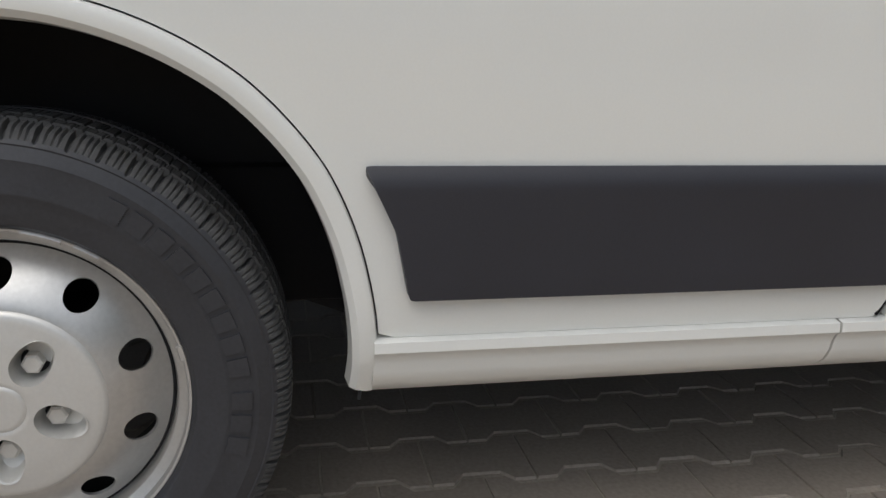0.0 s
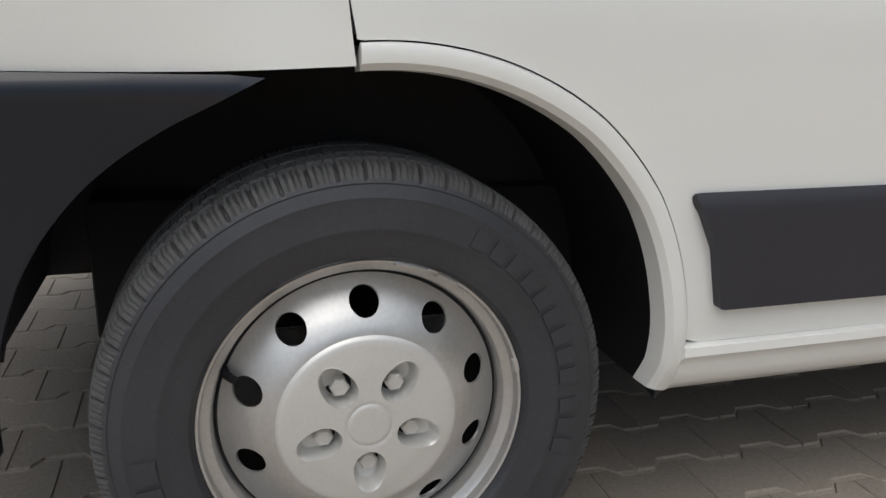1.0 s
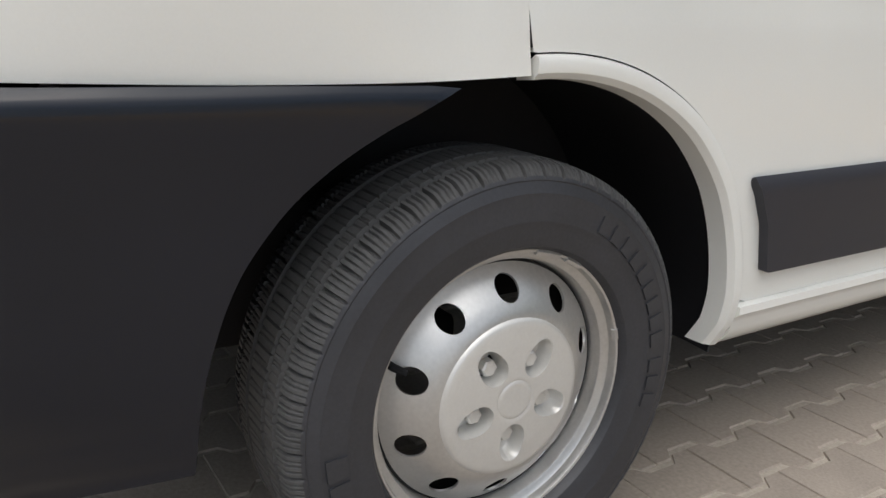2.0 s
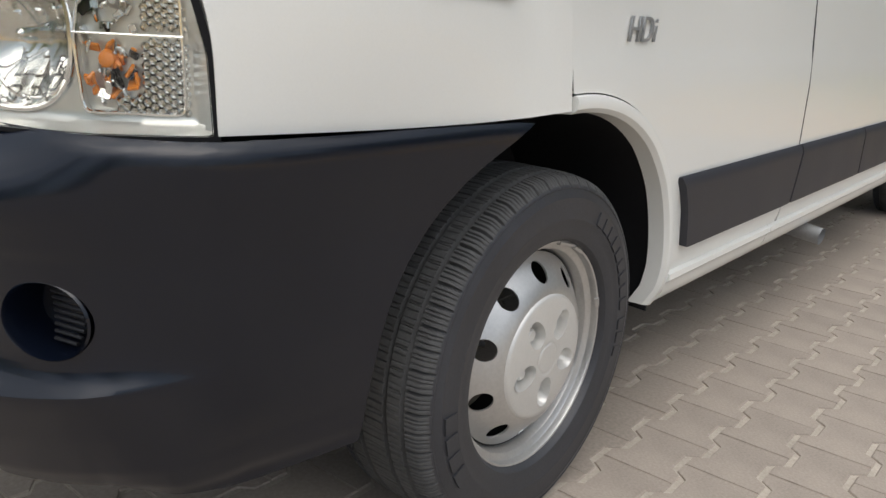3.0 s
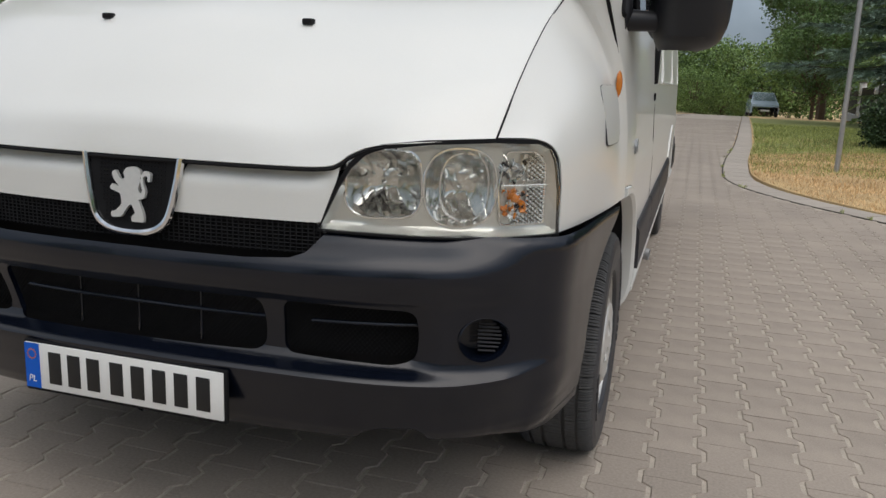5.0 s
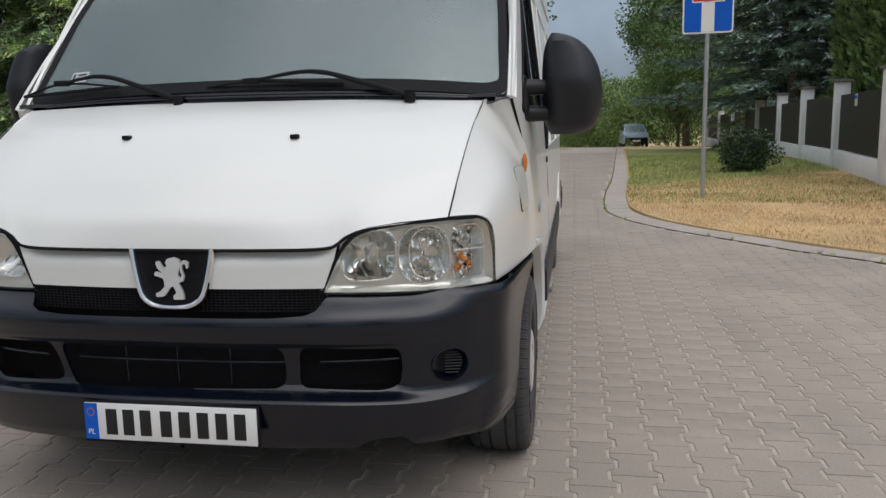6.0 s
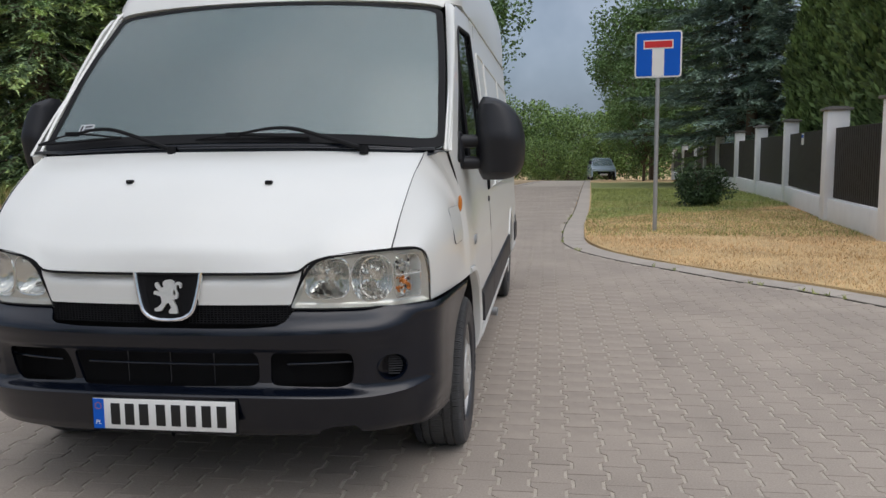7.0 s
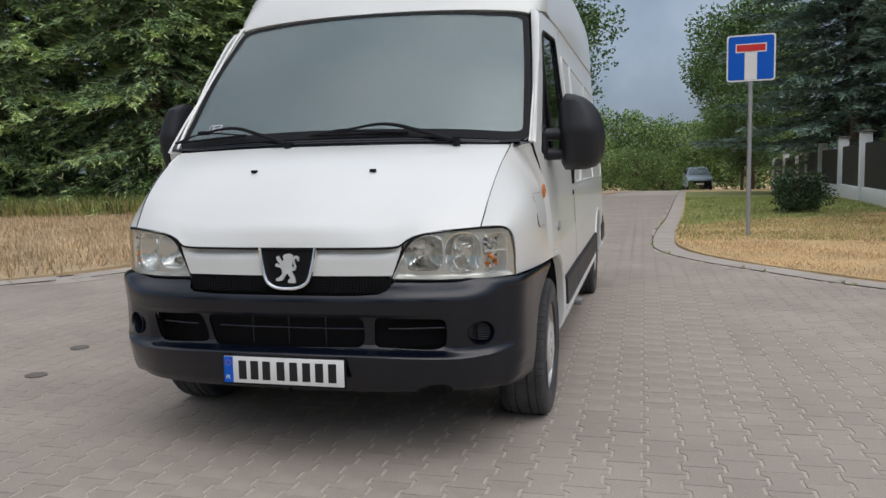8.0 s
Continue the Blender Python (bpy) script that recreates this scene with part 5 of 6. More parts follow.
def kerb(line, width, label, height=0.006):
    root = thing("kerb", label, "kerb", kind="structure")
    fine_line = curve(line, 900)
    s = np.r_[0, np.cumsum(np.linalg.norm(np.diff(fine_line, axis=0), axis=1))]
    at = 0.0
    while True:
        step = 0.5 if np.interp(at, s, fine_line[:, 1]) < 16 else 2.0
        if at + step > s[-1] - 0.06:
            break
        rows = []
        for q in np.linspace(at + 0.006, at + step - 0.006, 4):
            p = np.array([np.interp(q, s, fine_line[:, k]) for k in (0, 1)])
            d = np.array([np.interp(q + 0.05, s, fine_line[:, k]) - np.interp(q - 0.05, s, fine_line[:, k]) for k in (0, 1)])
            d /= np.linalg.norm(d)
            out = np.array((d[1], -d[0]))
            rows.append(((p[0], p[1], float(slope(p[1]))), (out[0], out[1], 0), (0, 0, 1)))
        part("kerb_stone", strip_along(rows, [(0.008, -0.05), (0.008, height - 0.006), (0.014, height - 0.001), (width * 0.6, height), (width, height), (width, -0.05)][::-1]), KERB, root)
        at += step
    dirt = [((p[0], p[1], float(slope(p[1])) - 0.003), (d[1], -d[0], 0), (0, 0, 1)) for p, d in zip(fine_line, np.gradient(fine_line, axis=0) / np.linalg.norm(np.gradient(fine_line, axis=0), axis=1)[:, None])]
    part("gutter_joint", strip_along(dirt, [(-0.008, 0.0045), (0.010, 0.0055), (0.010, -0.03), (-0.008, -0.03)][::-1]), DIRT, root, "dark dirt in the joint along the kerb")
    return root


kerb(GUTTER, 0.33, "low grey concrete kerb along the street corner")
LEFT_GUTTER = [(1.48, 56), (0.63, 40), (-0.06, 31.6), (-1.72, 22), (-3.92, 13), (-4.37, 8), (-4.52, 6.2), (-4.76, 5.38), (-5.05, 4.78), (-5.45, 4.38), (-12, -3.9)]
kerb(LEFT_GUTTER, 0.36, "low grey concrete kerb beside dry grass")

# lawns
RIGHT_LAWN = [(14, -5.4), (7.1, -0.05), (5.1, 3.1), (4.32, 4.45), (4.13, 4.78), (3.79, 5.30), (3.37, 5.76), (2.95, 6.38), (2.44, 7.12), (2.09, 7.85), (1.94, 8.40), (1.86, 9.20), (1.94, 11.4), (2.19, 14.7), (2.54, 21), (3.64, 42), (4.89, 66), (14, 66), (14, 20)]
lawn = sheet(RIGHT_LAWN, 0.028, TURF, "lawn", 0.4, 0.02, 3)
tagged(lawn, "dry yellowed grass verge by the street corner", "grass", kind="structure")
GREEN_PATCH = [(2.02, 12.4), (2.22, 14.7), (2.58, 21), (3.4, 37), (8.3, 37), (7.2, 21), (6.75, 16.4), (5.6, 15.2), (4.2, 14.2), (3.2, 13.6), (2.6, 12.9)]
patch = sheet(GREEN_PATCH, 0.040, TURF_GREEN, "lawn", 0.4, 0.02, 3)
tagged(patch, "green grass verge further along the street", "grass", kind="structure")
LEFT_LAWN = [(1.12, 60), (0.27, 40), (-0.42, 31.6), (-2.06, 22.1), (-4.26, 13.1), (-4.73, 8.1), (-4.87, 6.35), (-5.09, 5.6), (-5.33, 5.08), (-5.72, 4.7), (-12.3, -3.5), (-40, -3.5), (-40, 60)]
verge = sheet(LEFT_LAWN, 0.03, TURF_BROWN, "lawn", 0.9, 0.05, 5)
tagged(verge, "dry brown grass verge below the spruces", "grass", kind="structure")


def blades(poly, count, mat, name, h, label, seed, near=None, w=0.006):
    r = np.random.default_rng(seed)
    p = np.array(poly)
    lo, hi = p.min(0), p.max(0)
    if near is not None:
        lo, hi = np.maximum(lo, near[0]), np.minimum(hi, near[1])
    pts = lo + (hi - lo) * r.random((count * 3, 2))
    pts = pts[poly_distance(pts, p)[0] > 0.01][:count]
    n = len(pts)
    a, lean, hh = r.random(n) * 6.283, r.random(n) * 0.9, h * (0.4 + r.random(n))
    dx, dy = np.cos(a), np.sin(a)
    base = np.c_[pts, slope(pts[:, 1]) + 0.02]
    V = np.stack([base + np.c_[-dy * w, dx * w, 0 * a], base + np.c_[dy * w, -dx * w, 0 * a], base + np.c_[dx * hh * lean, dy * hh * lean, hh]], 1)
    ob = part(name, (V.reshape(-1, 3), [(3 * i, 3 * i + 1, 3 * i + 2) for i in range(n)]), mat, smooth=0)
    return tagged(ob, label, "grass", kind="stuff")


blades(RIGHT_LAWN, 80000, STRAW, "grass_blades", 0.034, "short dry straw-coloured grass", 1, ((1.85, 4.0), (6.6, 18)))
blades(RIGHT_LAWN, 16000, GREEN_GRASS, "grass_blades", 0.045, "thin green grass among the straw", 2, ((1.85, 9.5), (6.4, 15)))
blades(GREEN_PATCH, 30000, GREEN_GRASS, "grass_blades", 0.08, "short green grass", 3, ((1.8, 12), (7.2, 26)))
blades(LEFT_LAWN, 70000, BROWN_GRASS, "grass_blades", 0.12, "longer dry grass", 4, ((-19, 4), (-4.3, 22)), 0.009)
WEED_STRIP = [(-22, 12.8), (-17, 14.8), (-12.5, 16.6), (-8.5, 18.6), (-6.0, 20.5), (-6.0, 23.5), (-9.0, 21.8), (-13, 19.8), (-17.5, 17.8), (-22, 16.2)]
blades(WEED_STRIP, 26000, GREEN_GRASS, "grass_blades", 0.48, "tall green weeds along the edge of the spruces", 6, None, 0.022)
blades(WEED_STRIP, 12000, STRAW, "grass_blades", 0.40, "tall dry stalks among the weeds", 7, None, 0.014)

# small weeds in the joint along the kerb
line = curve([p for p in GUTTER if 0 < p[1] < 15], 300)
picked = np.random.default_rng(12)
tufts = []
for i in picked.choice(300, 24, replace=False):
    for k in range(9):
        a, hh = picked.random() * 6.283, 0.012 + 0.035 * picked.random()
        c = np.array((line[i, 0] + picked.normal(0, 0.012), line[i, 1] + picked.normal(0, 0.025), 0.002))
        d = np.array((math.cos(a), math.sin(a), 0))
        tufts.append(([c + np.cross(d, (0, 0, 0.006)), c - np.cross(d, (0, 0, 0.006)), c + d * hh * 0.8 + np.array((0, 0, hh))], [(0, 1, 2)]))
weeds = part("gutter_weeds", join(*tufts), GREEN_GRASS, smooth=0)
tagged(weeds, "tiny weeds growing in the kerb joint", "weeds", kind="stuff")

# manhole covers
IRON = material("worn_iron", (0.14, 0.125, 0.11), 0.7, vary=0.3, scale=25, fine=200, bump=0.3)
for x, y in ((-2.37, 1.77), (-2.12, 1.07)):
    cover = part("manhole_cover", [(lambda v: ([(b, c, a) for a, b, c in v[0]], [q[::-1] for q in v[1]]))(revolve([(0.0, 0.006), (0.046, 0.006), (0.050, 0.004), (0.052, 0.007), (0.062, 0.007), (0.063, -0.02)], 32))][0], IRON)
    cover.location = (x, y, 0)
    tagged(cover, "small dark iron valve cover set in paving", "manhole cover")

# ---- street furniture ----
sign = thing("road_sign", "blue square dead-end road sign on a steel post", "road sign", (2.98, 10.27, 0.01, 0, 0, -8))
sign.scale = (1.1, 1.1, 1.1)
part("post", tube([(0, 0, -0.1), (0, 0, 2.80)], 0.030, 16), STEEL, sign)
plate_o = rounded([(-0.315, 2.165), (0.315, 2.165), (0.315, 2.795), (-0.315, 2.795)], 0.04)


def flat(d):
    return lambda x, z: np.stack([x, d + 0 * x, z], -1)


board = part("board", panel(flat(-0.036), plate_o, 0.03, 0.004), WHITE, sign, "white-edged blue board")
part("blue_face", panel(flat(-0.0385), rounded([(-0.295, 2.185), (0.295, 2.185), (0.295, 2.775), (-0.295, 2.775)], 0.03), 0.03, 0.002), BLUE, board)
part("white_stem", panel(flat(-0.041), [(-0.080, 2.186), (0.080, 2.186), (0.080, 2.57), (-0.080, 2.57)], 0.05, 0.002), WHITE, board)
part("white_edge", panel(flat(-0.041), [(-0.200, 2.555), (0.200, 2.555), (0.200, 2.675), (-0.200, 2.675)], 0.05, 0.002), WHITE, board)
part("red_bar", panel(flat(-0.0435), [(-0.185, 2.572), (0.185, 2.572), (0.185, 2.660), (-0.185, 2.660)], 0.05, 0.002), RED, board)
for z in (2.3, 2.66):
    part("clamp", box((0, -0.016, z), (0.10, 0.04, 0.03), 0.004), STEEL, sign)

RENDER_WALL = material("light_grey_render", (0.83, 0.83, 0.83), 0.9, vary=0.06, scale=3, fine=150, bump=0.25)
CAP = material("dark_cap_stone", (0.16, 0.15, 0.14), 0.8, vary=0.2, scale=8, fine=80)
SLAT = material("dark_brown_slat", (0.018, 0.0135, 0.0125), 0.6, vary=0.2, scale=5, fine=90, per_object=0.3)


fence = thing("fence", "grey rendered wall with pillars and dark brown slats", "fence", kind="structure")
FENCE = [(12.0, 4.6), (9.9, 6.1), (8.0, 7.4), (5.95, 8.9), (6.28, 12.28), (7.06, 17.6), (7.37, 21.52), (7.82, 26.09), (8.10, 30.62), (8.38, 34.65), (8.50, 37.66), (8.9, 43.7), (9.4, 50.7)]
for i, (x, y) in enumerate(FENCE):
    a, b = Vector(FENCE[max(0, i - 1)]), Vector(FENCE[min(len(FENCE) - 1, i + 1)])
    turn = math.degrees(math.atan2(*(b - a).yx)) - 90
    z0, hgt, wide = float(slope(y)) + 0.04, 2.25 if i == 10 else 1.90, 0.36 if i == 4 else 0.30
    at = pose(x, y, z0, 0, 0, turn)
    part("pillar", moved(box((0, 0, hgt / 2 - 0.1), (wide, wide, hgt + 0.2), 0.012), at), RENDER_WALL, fence)
    part("pillar_cap", moved(join(box((0, 0, hgt + 0.022), (wide + 0.09, wide + 0.09, 0.044), 0.012), box((0, 0, hgt + 0.055), (wide - 0.03, wide - 0.03, 0.03), 0.014)), at), CAP, fence)
    if i + 1 < len(FENCE):
        p, q = Vector((x, y)), Vector(FENCE[i + 1])
        L = (q - p).length - 0.36
        m = (p + q) / 2
        z0 = float(slope(m.y))
        at = pose(m.x, m.y, z0, 0, 0, math.degrees(math.atan2(*(q - p).yx)) - 90)
        part("low_wall", moved(box((0, 0, 0.16), (0.24, L + 0.02, 0.52), 0.008), at), RENDER_WALL, fence)
        n = int(L / 0.115) if i < 7 else int(L / 0.23)
        tight = 0.80 if i < 4 else 0.965
        for k in range(n):
            part("slat", moved(box((-0.03, -L / 2 + L * (k + 0.5) / n, 1.04), (0.022, L / n * tight, 1.20), 0.003, 1), at), SLAT, fence)
        for zr in (0.62, 1.50):
            part("rail", moved(box((0.0, 0, zr), (0.03, L, 0.05)), at), SLAT, fence)
        if i == 4:
            part("notice", moved(box((-0.046, 0.60, 1.50), (0.006, 0.30, 0.24)), at), WHITE, fence, "small white notice board")
            part("notice_band", moved(box((-0.051, 0.60, 1.56), (0.004, 0.26, 0.07)), at), BLUE, fence, "dark blue plain band")

# ---- trees ----
BARK = material("bark", (0.12, 0.085, 0.06), 0.95, vary=0.35, scale=6, fine=40, bump=0.8)
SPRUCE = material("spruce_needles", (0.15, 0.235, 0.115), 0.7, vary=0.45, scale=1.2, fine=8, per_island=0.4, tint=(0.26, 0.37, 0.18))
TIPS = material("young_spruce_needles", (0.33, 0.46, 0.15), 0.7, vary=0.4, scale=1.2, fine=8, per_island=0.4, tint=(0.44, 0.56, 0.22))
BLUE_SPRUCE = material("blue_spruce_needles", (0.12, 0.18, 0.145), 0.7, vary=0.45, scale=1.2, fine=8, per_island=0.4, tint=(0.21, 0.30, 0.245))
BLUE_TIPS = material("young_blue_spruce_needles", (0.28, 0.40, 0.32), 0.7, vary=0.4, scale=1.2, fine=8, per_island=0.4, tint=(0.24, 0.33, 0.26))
THUJA = material("thuja_sprays", (0.075, 0.125, 0.040), 0.75, vary=0.45, scale=1.5, fine=8, per_island=0.4, tint=(0.16, 0.24, 0.08))
LEAF = material("broad_leaves", (0.055, 0.12, 0.03), 0.6, vary=0.45, scale=0.8, fine=8, per_island=0.2, tint=(0.12, 0.21, 0.06))
PALE_LEAF = material("pale_leaves", (0.10, 0.175, 0.045), 0.6, vary=0.3, scale=0.5, fine=8, per_island=0.5, tint=(0.18, 0.28, 0.08))
SHRUB = material("shrub_leaves", (0.022, 0.048, 0.018), 0.55, vary=0.45, scale=2, fine=8, per_island=0.4, tint=(0.06, 0.105, 0.04))


def cards(pos, along, wide):
    """Diamond leaves: base, two flanks and a tip, a little folded."""
    pos, along, wide = np.array(pos), np.array(along), np.array(wide)
    n = len(pos)
    fold = np.cross(along, wide) * 0.4
    V = np.stack([pos, pos + along * 0.45 + wide + fold, pos + along, pos + along * 0.45 - wide + fold], 1).reshape(-1, 3)
    return V, [(4 * i, 4 * i + 1, 4 * i + 2, 4 * i + 3) for i in range(n)]


def unit(v):
    return v / np.maximum(np.linalg.norm(v, axis=-1, keepdims=True), 1e-9)


def conifer(name, h, r, mat, tip_mat, seed, label, bare=0.1, droop=0.35, whorls=34, per=9, gap=0.155, size=0.60, hang=(0.30, 0.55)):
    """Drooping boughs, each a fan of twigs set with short shoots; the outermost shoots are this year's."""
    q = np.random.default_rng(seed)
    root = thing(name, label, "tree")
    part("trunk", tube([(0, 0, -0.3), (0.02, 0.01, h * 0.4), (0, 0, h)], [0.19, 0.12, 0.01], 10), BARK, root)
    tris, young, limbs = [], [], []
    for i in range(whorls):
        t = (i + 0.5) / whorls
        z0 = h * (bare + (1 - bare) * t)
        L0 = r * (1 - t) ** 0.75 + 0.15
        for b in range(per):
            a = 6.283 * (b + q.random()) / per + i * 1.7
            L = L0 * (0.60 + 0.55 * q.random())
            d = np.array((math.cos(a), math.sin(a), 0))
            e = np.array((-d[1], d[0], 0))
            s = np.linspace(0.04, 1, 9)
            drop = droop * (0.6 + 0.8 * q.random())
            bend = q.normal(0, 0.10) * L
            line = d * (L * s)[:, None] + e * (bend * s ** 2)[:, None]
            line[:, 2] = z0 + q.normal(0, 0.08) - drop * L * s ** 1.4 + 0.25 * L * np.maximum(0, s - 0.55)
            limbs.append(tube(line[::2], np.linspace(0.024, 0.004, 5), 3, False))
            m = max(5, int(L / gap))
            u = np.repeat(np.sort(0.03 + 0.97 * q.random(m) ** 0.9), 2)
            sgn = np.tile((-1.0, 1.0), m)
            base = np.stack([np.interp(u, s, line[:, k]) for k in range(3)], 1)
            twig = d * (0.75 + 0.4 * u)[:, None] + e * (sgn * (0.95 - 0.65 * u))[:, None] + q.normal(0, 0.14, (2 * m, 3))
            twig[:, 2] -= hang[0] + hang[1] * q.random(2 * m)
            twig = unit(twig)
            length = size * (1.15 - 0.75 * u) * (0.6 + 0.7 * q.random(2 * m)) * min(1, 0.45 + L / r)
            for k in range(9):
                f = k / 8.0
                p = base + twig * (length * f * 0.85)[:, None]
                p[:, 2] -= 0.10 * length * f ** 2
                flank = unit(np.cross(twig, (0, 0, 1)))
                shoot = unit(twig * 0.9 + flank * (0.75 * (-1) ** k * (1 - 0.6 * f)) + q.normal(0, 0.25, (2 * m, 3)))
                ll = 0.16 * (0.7 + 0.6 * q.random((2 * m, 1)))
                w = unit(np.cross(shoot, np.array((0, 0, 1)) + q.normal(0, 0.5, (2 * m, 3)))) * ll * 0.135
                tri = np.stack([p + w, p - w, p + shoot * ll], 1)
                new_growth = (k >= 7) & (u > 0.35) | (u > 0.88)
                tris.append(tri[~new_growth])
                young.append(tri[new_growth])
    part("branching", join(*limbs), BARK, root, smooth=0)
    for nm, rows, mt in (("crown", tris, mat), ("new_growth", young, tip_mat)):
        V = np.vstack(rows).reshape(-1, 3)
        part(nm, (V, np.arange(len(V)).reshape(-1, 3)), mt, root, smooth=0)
    return root


def broadleaf(name, h, r, mat, seed, label, trunk_r=0.14, clumps=38, leaves=330, size=0.13, base=0.25, flat_z=0.75):
    q = np.random.default_rng(seed)
    root = thing(name, label, "tree")
    part("trunk", tube([(0, 0, -0.3), (0.05, 0.02, h * 0.3), (0.0, 0.05, h * 0.75)], [trunk_r, trunk_r * 0.7, trunk_r * 0.2], 10), BARK, root)
    pos, along, wide, limbs = [], [], [], []
    cz = h * (base + (1 - base) / 2)
    for i in range(clumps):
        d = unit(q.normal(0, 1, 3))
        c = d * np.array((r, r, h * (1 - base) / 2)) * (0.45 + 0.5 * q.random()) + np.array((0, 0, cz))
        limbs.append(tube(curve([(0, 0, h * base * 0.8 + 0.3 * max(0, c[2] - h * base)), c * np.array((0.5, 0.5, 0.85)), c], 6), np.linspace(trunk_r * 0.35, 0.01, 6), 5, False))
        rad = r * (0.22 + 0.2 * q.random())
        o = unit(q.normal(0, 1, (leaves, 3))) * rad * (q.random((leaves, 1)) ** 0.45) * np.array((1, 1, flat_z))
        out = unit(o + q.normal(0, rad * 0.5, (leaves, 3)) + np.array((0, 0, -0.1 * rad)))
        pos.append(c + o)
        along.append(out * size * (0.6 + 0.8 * q.random((leaves, 1))))
        wide.append(unit(np.cross(out, q.normal(0, 1, (leaves, 3)))) * size * 0.36)
    part("branching", join(*limbs), BARK, root, smooth=0)
    part("crown", cards(np.vstack(pos), np.vstack(along), np.vstack(wide)), mat, root, smooth=0)
    return root


def thuja_tree(h, r, seed):
    q = np.random.default_rng(seed)
    root = thing("thuja", "tall dense dark green thuja behind the fence", "tree", group="thuja hedge behind the fence")
    part("trunk", tube([(0, 0, -0.2), (0, 0, h * 0.8)], [0.08, 0.02], 8), BARK, root)
    n = 9500
    t = q.random(n) ** 0.9
    a = q.random(n) * 6.283
    lump = 0.76 + 0.24 * np.sin(a * 6 + t * 19) * np.sin(t * 33 + a * 3)
    rad = r * np.clip(1 - t ** 2.4, 0.02, 1) ** 0.6 * lump * (0.80 + 0.22 * q.random(n))
    pos = np.stack([rad * np.cos(a), rad * np.sin(a), 0.05 + t * h], 1)
    out = unit(np.stack([np.cos(a), np.sin(a), 0.9 + 0.6 * q.random(n)], 1) + q.normal(0, 0.35, (n, 3)))
    ll = 0.18 * (0.6 + 0.8 * q.random((n, 1)))
    part("crown", cards(pos, out * ll, unit(np.cross(out, q.normal(0, 1, (n, 3)))) * ll * 0.22), THUJA, root, smooth=0)
    return root


def plant(ob, x, y, turn=0.0, size=1.0, sink=0.0):
    ob.matrix_world = pose(x, y, float(slope(y)) - sink, 0, 0, turn) @ Matrix.Diagonal((size, size, size, 1))
    return ob


def replant(ob, x, y, turn, size):
    o = copy_thing(ob, pose(x, y, float(slope(y)), 0, 0, turn))
    o.scale = (size, size, size)
    return o


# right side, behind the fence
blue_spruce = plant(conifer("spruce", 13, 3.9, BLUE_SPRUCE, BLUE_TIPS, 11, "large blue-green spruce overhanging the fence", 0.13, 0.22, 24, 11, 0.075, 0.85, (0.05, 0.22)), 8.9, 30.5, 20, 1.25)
replant(blue_spruce, 12.4, 27, 140, 1.15)
th = plant(thuja_tree(5.8, 1.0, 5), 8.55, 19.3)
for i, (x, y, s) in enumerate(((8.75, 21.2, 1.05), (8.45, 17.4, 1.0), (8.15, 15.5, 1.08), (7.85, 13.7, 1.0), (7.7, 11.9, 1.05), (8.3, 10.2, 1.0), (9.8, 8.8, 1.02), (11.4, 7.8, 1.05), (10.0, 18.4, 1.3), (10.0, 20.8, 1.3), (9.9, 16.0, 1.3), (9.7, 13.4, 1.3))):
    replant(th, x, y, 50 * i, s)
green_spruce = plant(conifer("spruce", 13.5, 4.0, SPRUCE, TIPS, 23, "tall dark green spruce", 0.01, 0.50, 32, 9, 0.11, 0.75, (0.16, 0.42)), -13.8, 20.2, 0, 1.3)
for x, y, turn, s in ((-18.6, 18.7, 70, 1.37), (-9.6, 22.8, 150, 1.3), (-23.2, 16.9, 200, 1.43), (-16.3, 24.5, 260, 1.56), (-7.6, 28.3, 310, 1.43), (-11.9, 27, 20, 1.56), (-21.5, 23.2, 100, 1.62), (-27.3, 18.7, 170, 1.56), (-17.7, 30.9, 50, 1.69), (13, 19.5, 40, 1.1), (10.2, 34, 120, 0.9)):
    o = replant(green_spruce, x, y, turn, s)
# unseen trees, added across the junction opposite the van to darken its reflections
for x, y, turn, s in ((-18, -18, 15, 1.1), (-9, -21, 205, 1.05), (0, -22, 310, 1.0), (9, -21, 60, 1.05)):
    replant(green_spruce, x, y, turn, s)
stump = thing("tree", "bare cut tree trunk standing behind the fence", "tree", (8.55, 27.6, float(slope(27.6))))
part("trunk", tube([(0, 0, -0.2), (0.01, 0, 1.4), (0, 0.01, 3.15), (0.0, 0.01, 3.22)], [0.22, 0.20, 0.19, 0.10], 12), BARK, stump)
# along the street
maple = plant(broadleaf("tree", 12.5, 4.4, LEAF, 31, "tall broad-leaved tree with dense green crown", 0.2, 56, 380, 0.19, 0.12), -4.6, 38, 0)
replant(maple, 7.6, 47, 80, 0.95)
replant(maple, 8.9, 58, 200, 1.0)
replant(maple, -9.5, 44, 150, 1.1)
birch = plant(broadleaf("tree", 7.0, 2.6, LEAF, 37, "young green broad-leaved tree by the street", 0.1, 40, 300, 0.13, 0.05), 6.6, 43.0, 0)
pale = plant(broadleaf("tree", 7.5, 4.2, PALE_LEAF, 41, "light green roadside willow far down the street", 0.16, 40, 300, 0.20, 0.02), -5.5, 76, 0)
for i, (x, y, s) in enumerate(((0.8, 92, 0.85), (3.9, 99, 0.8), (8.0, 90, 1.25), (-9.5, 84, 1.5), (13, 85, 1.5), (-14, 74, 1.3), (6.2, 112, 1.6), (1.5, 118, 1.5), (-5, 106, 1.75))):
    replant(pale, x, y, 67 * i, s)
bush = plant(broadleaf("bush", 0.95, 0.62, SHRUB, 51, "round dark green shrub on the verge", 0.03, 40, 240, 0.055, 0.0, 0.9), 4.70, 16.0, 0)
tagged(bush, category="bush")
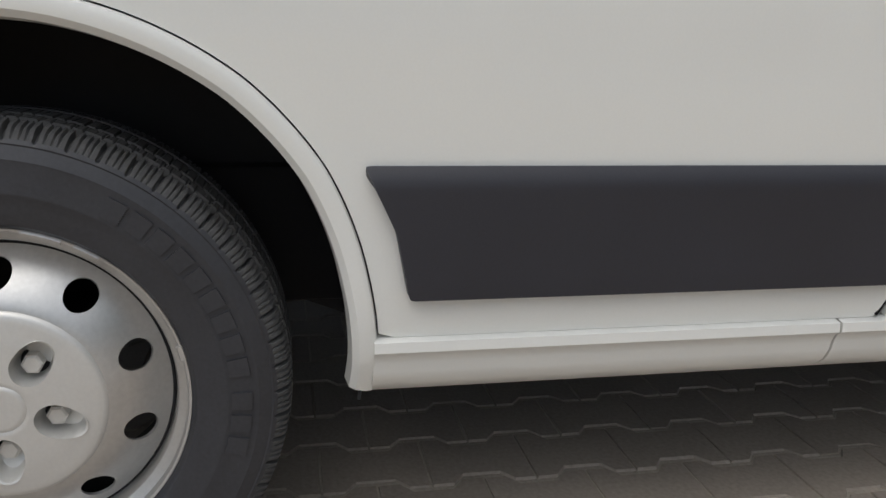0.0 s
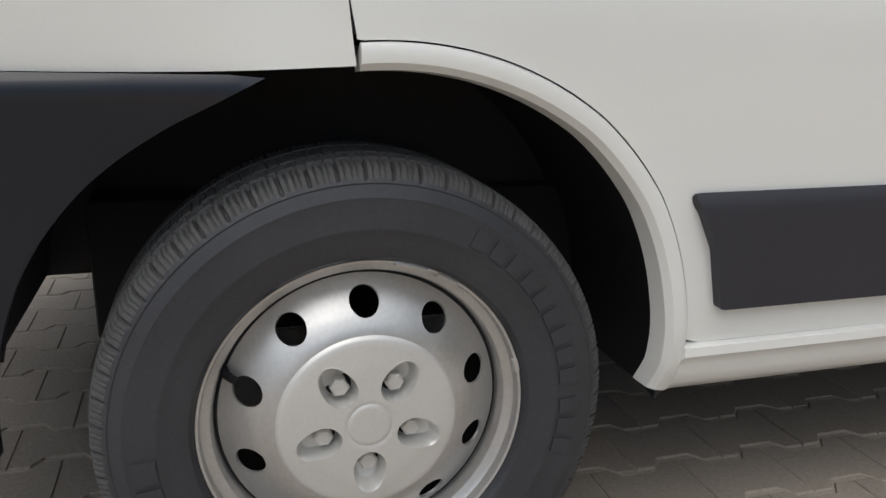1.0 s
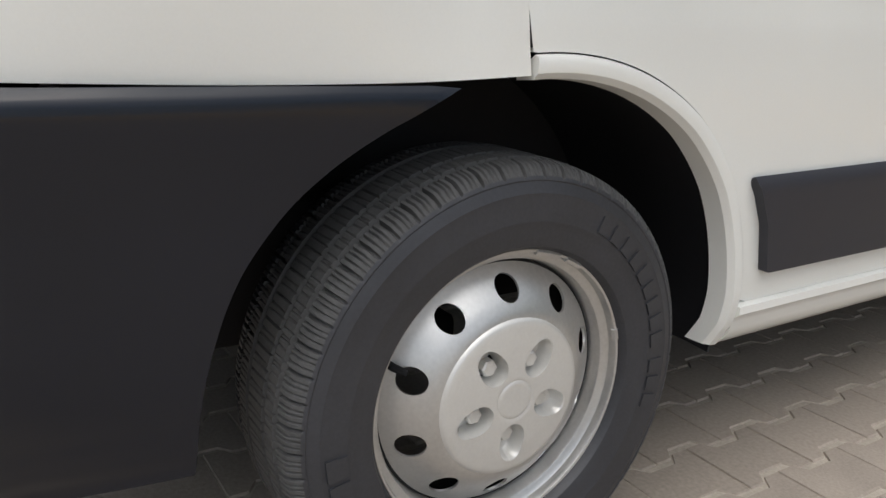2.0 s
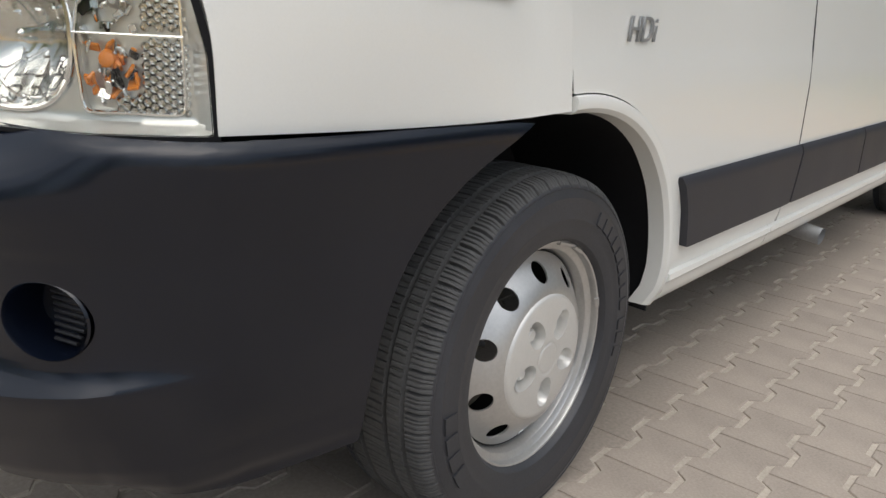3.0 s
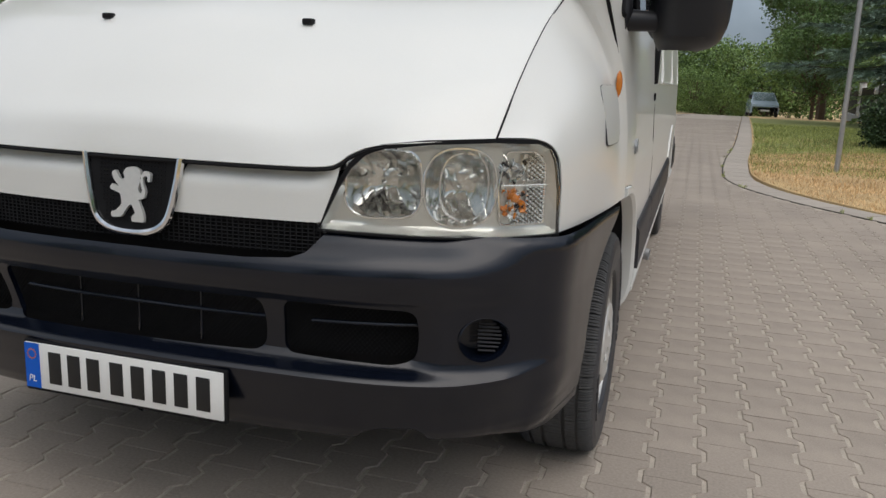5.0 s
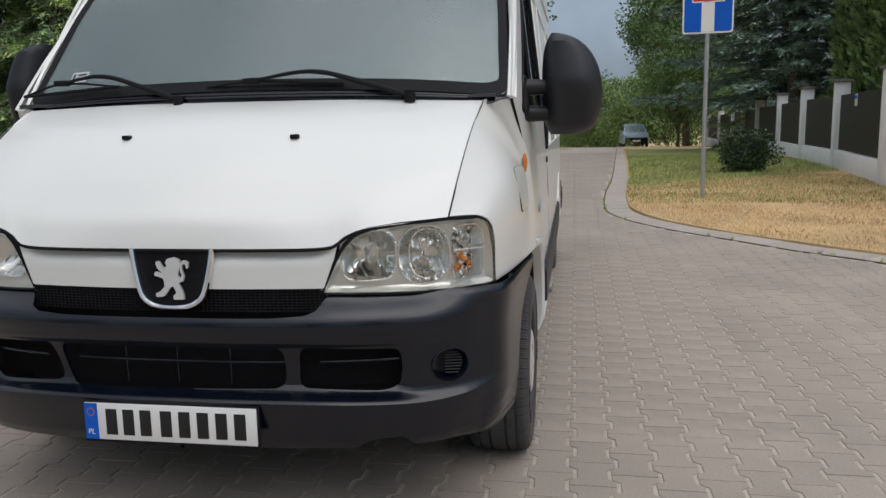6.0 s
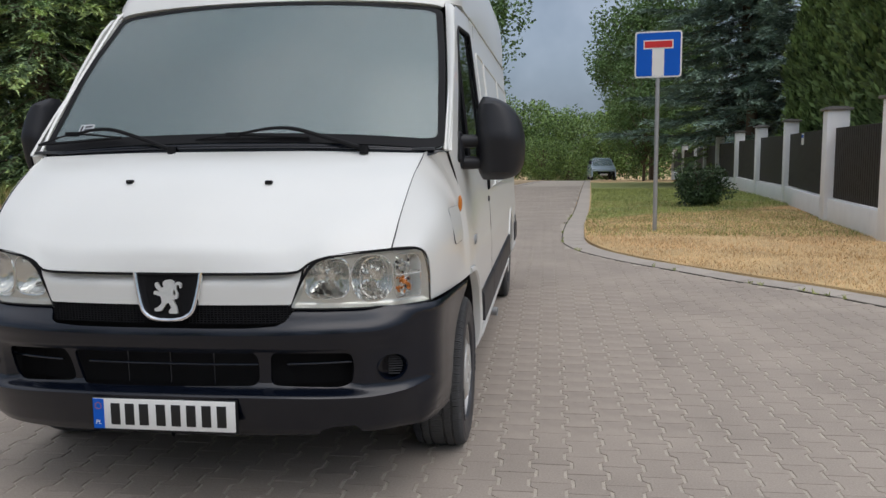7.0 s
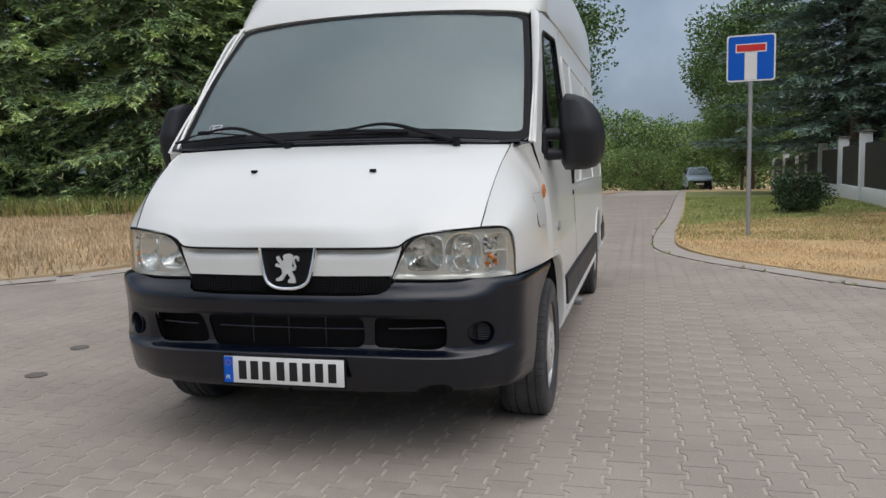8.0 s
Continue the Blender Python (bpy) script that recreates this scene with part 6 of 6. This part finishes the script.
weed = plant(broadleaf("shrub", 1.1, 0.9, PALE_LEAF, 57, "low straggling roadside shrub under the spruces", 0.02, 26, 120, 0.09, 0.0, 0.7), -12.4, 18.3, 0)
tagged(weed, category="shrub")
for i, (x, y, s) in enumerate(((-14.7, 17.8, 0.81), (-17.1, 16.7, 0.9), (-10.3, 19.8, 0.81), (-19.4, 15.9, 0.99), (-8.5, 21.7, 0.9), (-22, 14.9, 0.99), (-13.4, 19.3, 0.99), (-2.6, 70, 1.2), (-4.5, 66, 1))):
    replant(weed, x, y, 40 * i, s)


# ---- parked car, far down the street ----
CAR_PAINT = material("blue_grey_car_paint", (0.36, 0.46, 0.53), 0.25, metal=0.1, vary=0.05, coat=0.6)
car = thing("car", "small blue-grey car parked far down the street", "car", (4.75, 47.5, float(slope(47.5)), 0, 0, 2))
car.scale = (0.92, 0.92, 0.95)
sections = []
for y, z0, z1, w0, w1 in ((0.0, 0.28, 0.62, 0.74, 0.66), (0.08, 0.22, 0.74, 0.80, 0.72), (0.5, 0.20, 0.86, 0.82, 0.74), (0.95, 0.20, 0.93, 0.83, 0.76), (1.5, 0.20, 1.40, 0.83, 0.60), (2.4, 0.20, 1.46, 0.83, 0.60), (3.2, 0.20, 1.40, 0.83, 0.60), (3.65, 0.24, 0.95, 0.80, 0.68), (3.75, 0.3, 0.6, 0.74, 0.66)):
    sections.append([(w0 * k, y, z0) if j == 0 else (w0 * 1.0 * k, y, 0.30 + (min(z1, 0.88) - 0.30) * 0.6) if j == 1 else (max(w0, w1) * 0.97 * k, y, min(z1, 0.88)) if j == 2 else (w1 * k, y, z1) for k, js in ((1, (0, 1, 2, 3)), (-1, (3, 2, 1, 0))) for j in js])
part("body", loft(sections, 0.02), CAR_PAINT, car)
part("windscreen", loft([[(x, 0.98, 0.95), (x * 0.85, 1.48, 1.38)] for x in (-0.68, 0, 0.68)], 0.02, flip=True), SCREEN, car)
part("grille", box((0, -0.01, 0.50), (0.8, 0.04, 0.14), 0.01), SEAL, car)
for k in (-1, 1):
    part("headlight", box((0.58 * k, 0.0, 0.68), (0.26, 0.06, 0.13), 0.02), LENS, car)
    part("side_window", box((0.735 * k, 2.2, 1.12), (0.02, 1.6, 0.34), 0.01), SEAL, car)
    for y in (0.75, 3.05):
        wl_ = part("car_wheel", moved(revolve([(0.10, 0.08), (0.19, 0.09), (0.29, 0.08), (0.30, 0.0), (0.29, -0.08)], 24), pose(0.74 * k, y, 0.30, 0, 0, 0 if k > 0 else 180)), RUBBER, car)
part("plate", box((0, -0.035, 0.40), (0.5, 0.01, 0.11)), WHITE, car)

# the paving blocks nearest the van, each a piece of its own
block_mesh = mesh_of("paving_block", block_v, block_f, 0)
block_mesh.materials.append(PAVER)
for x, y in zip(cx[near], cy[near]):
    b = new("paving_block", block_mesh)
    b.parent = road
    b.matrix_basis = pose(float(x), float(y), float(rng.normal(0, 0.0004)), float(rng.normal(0, 0.14)), float(rng.normal(0, 0.14)), 0)
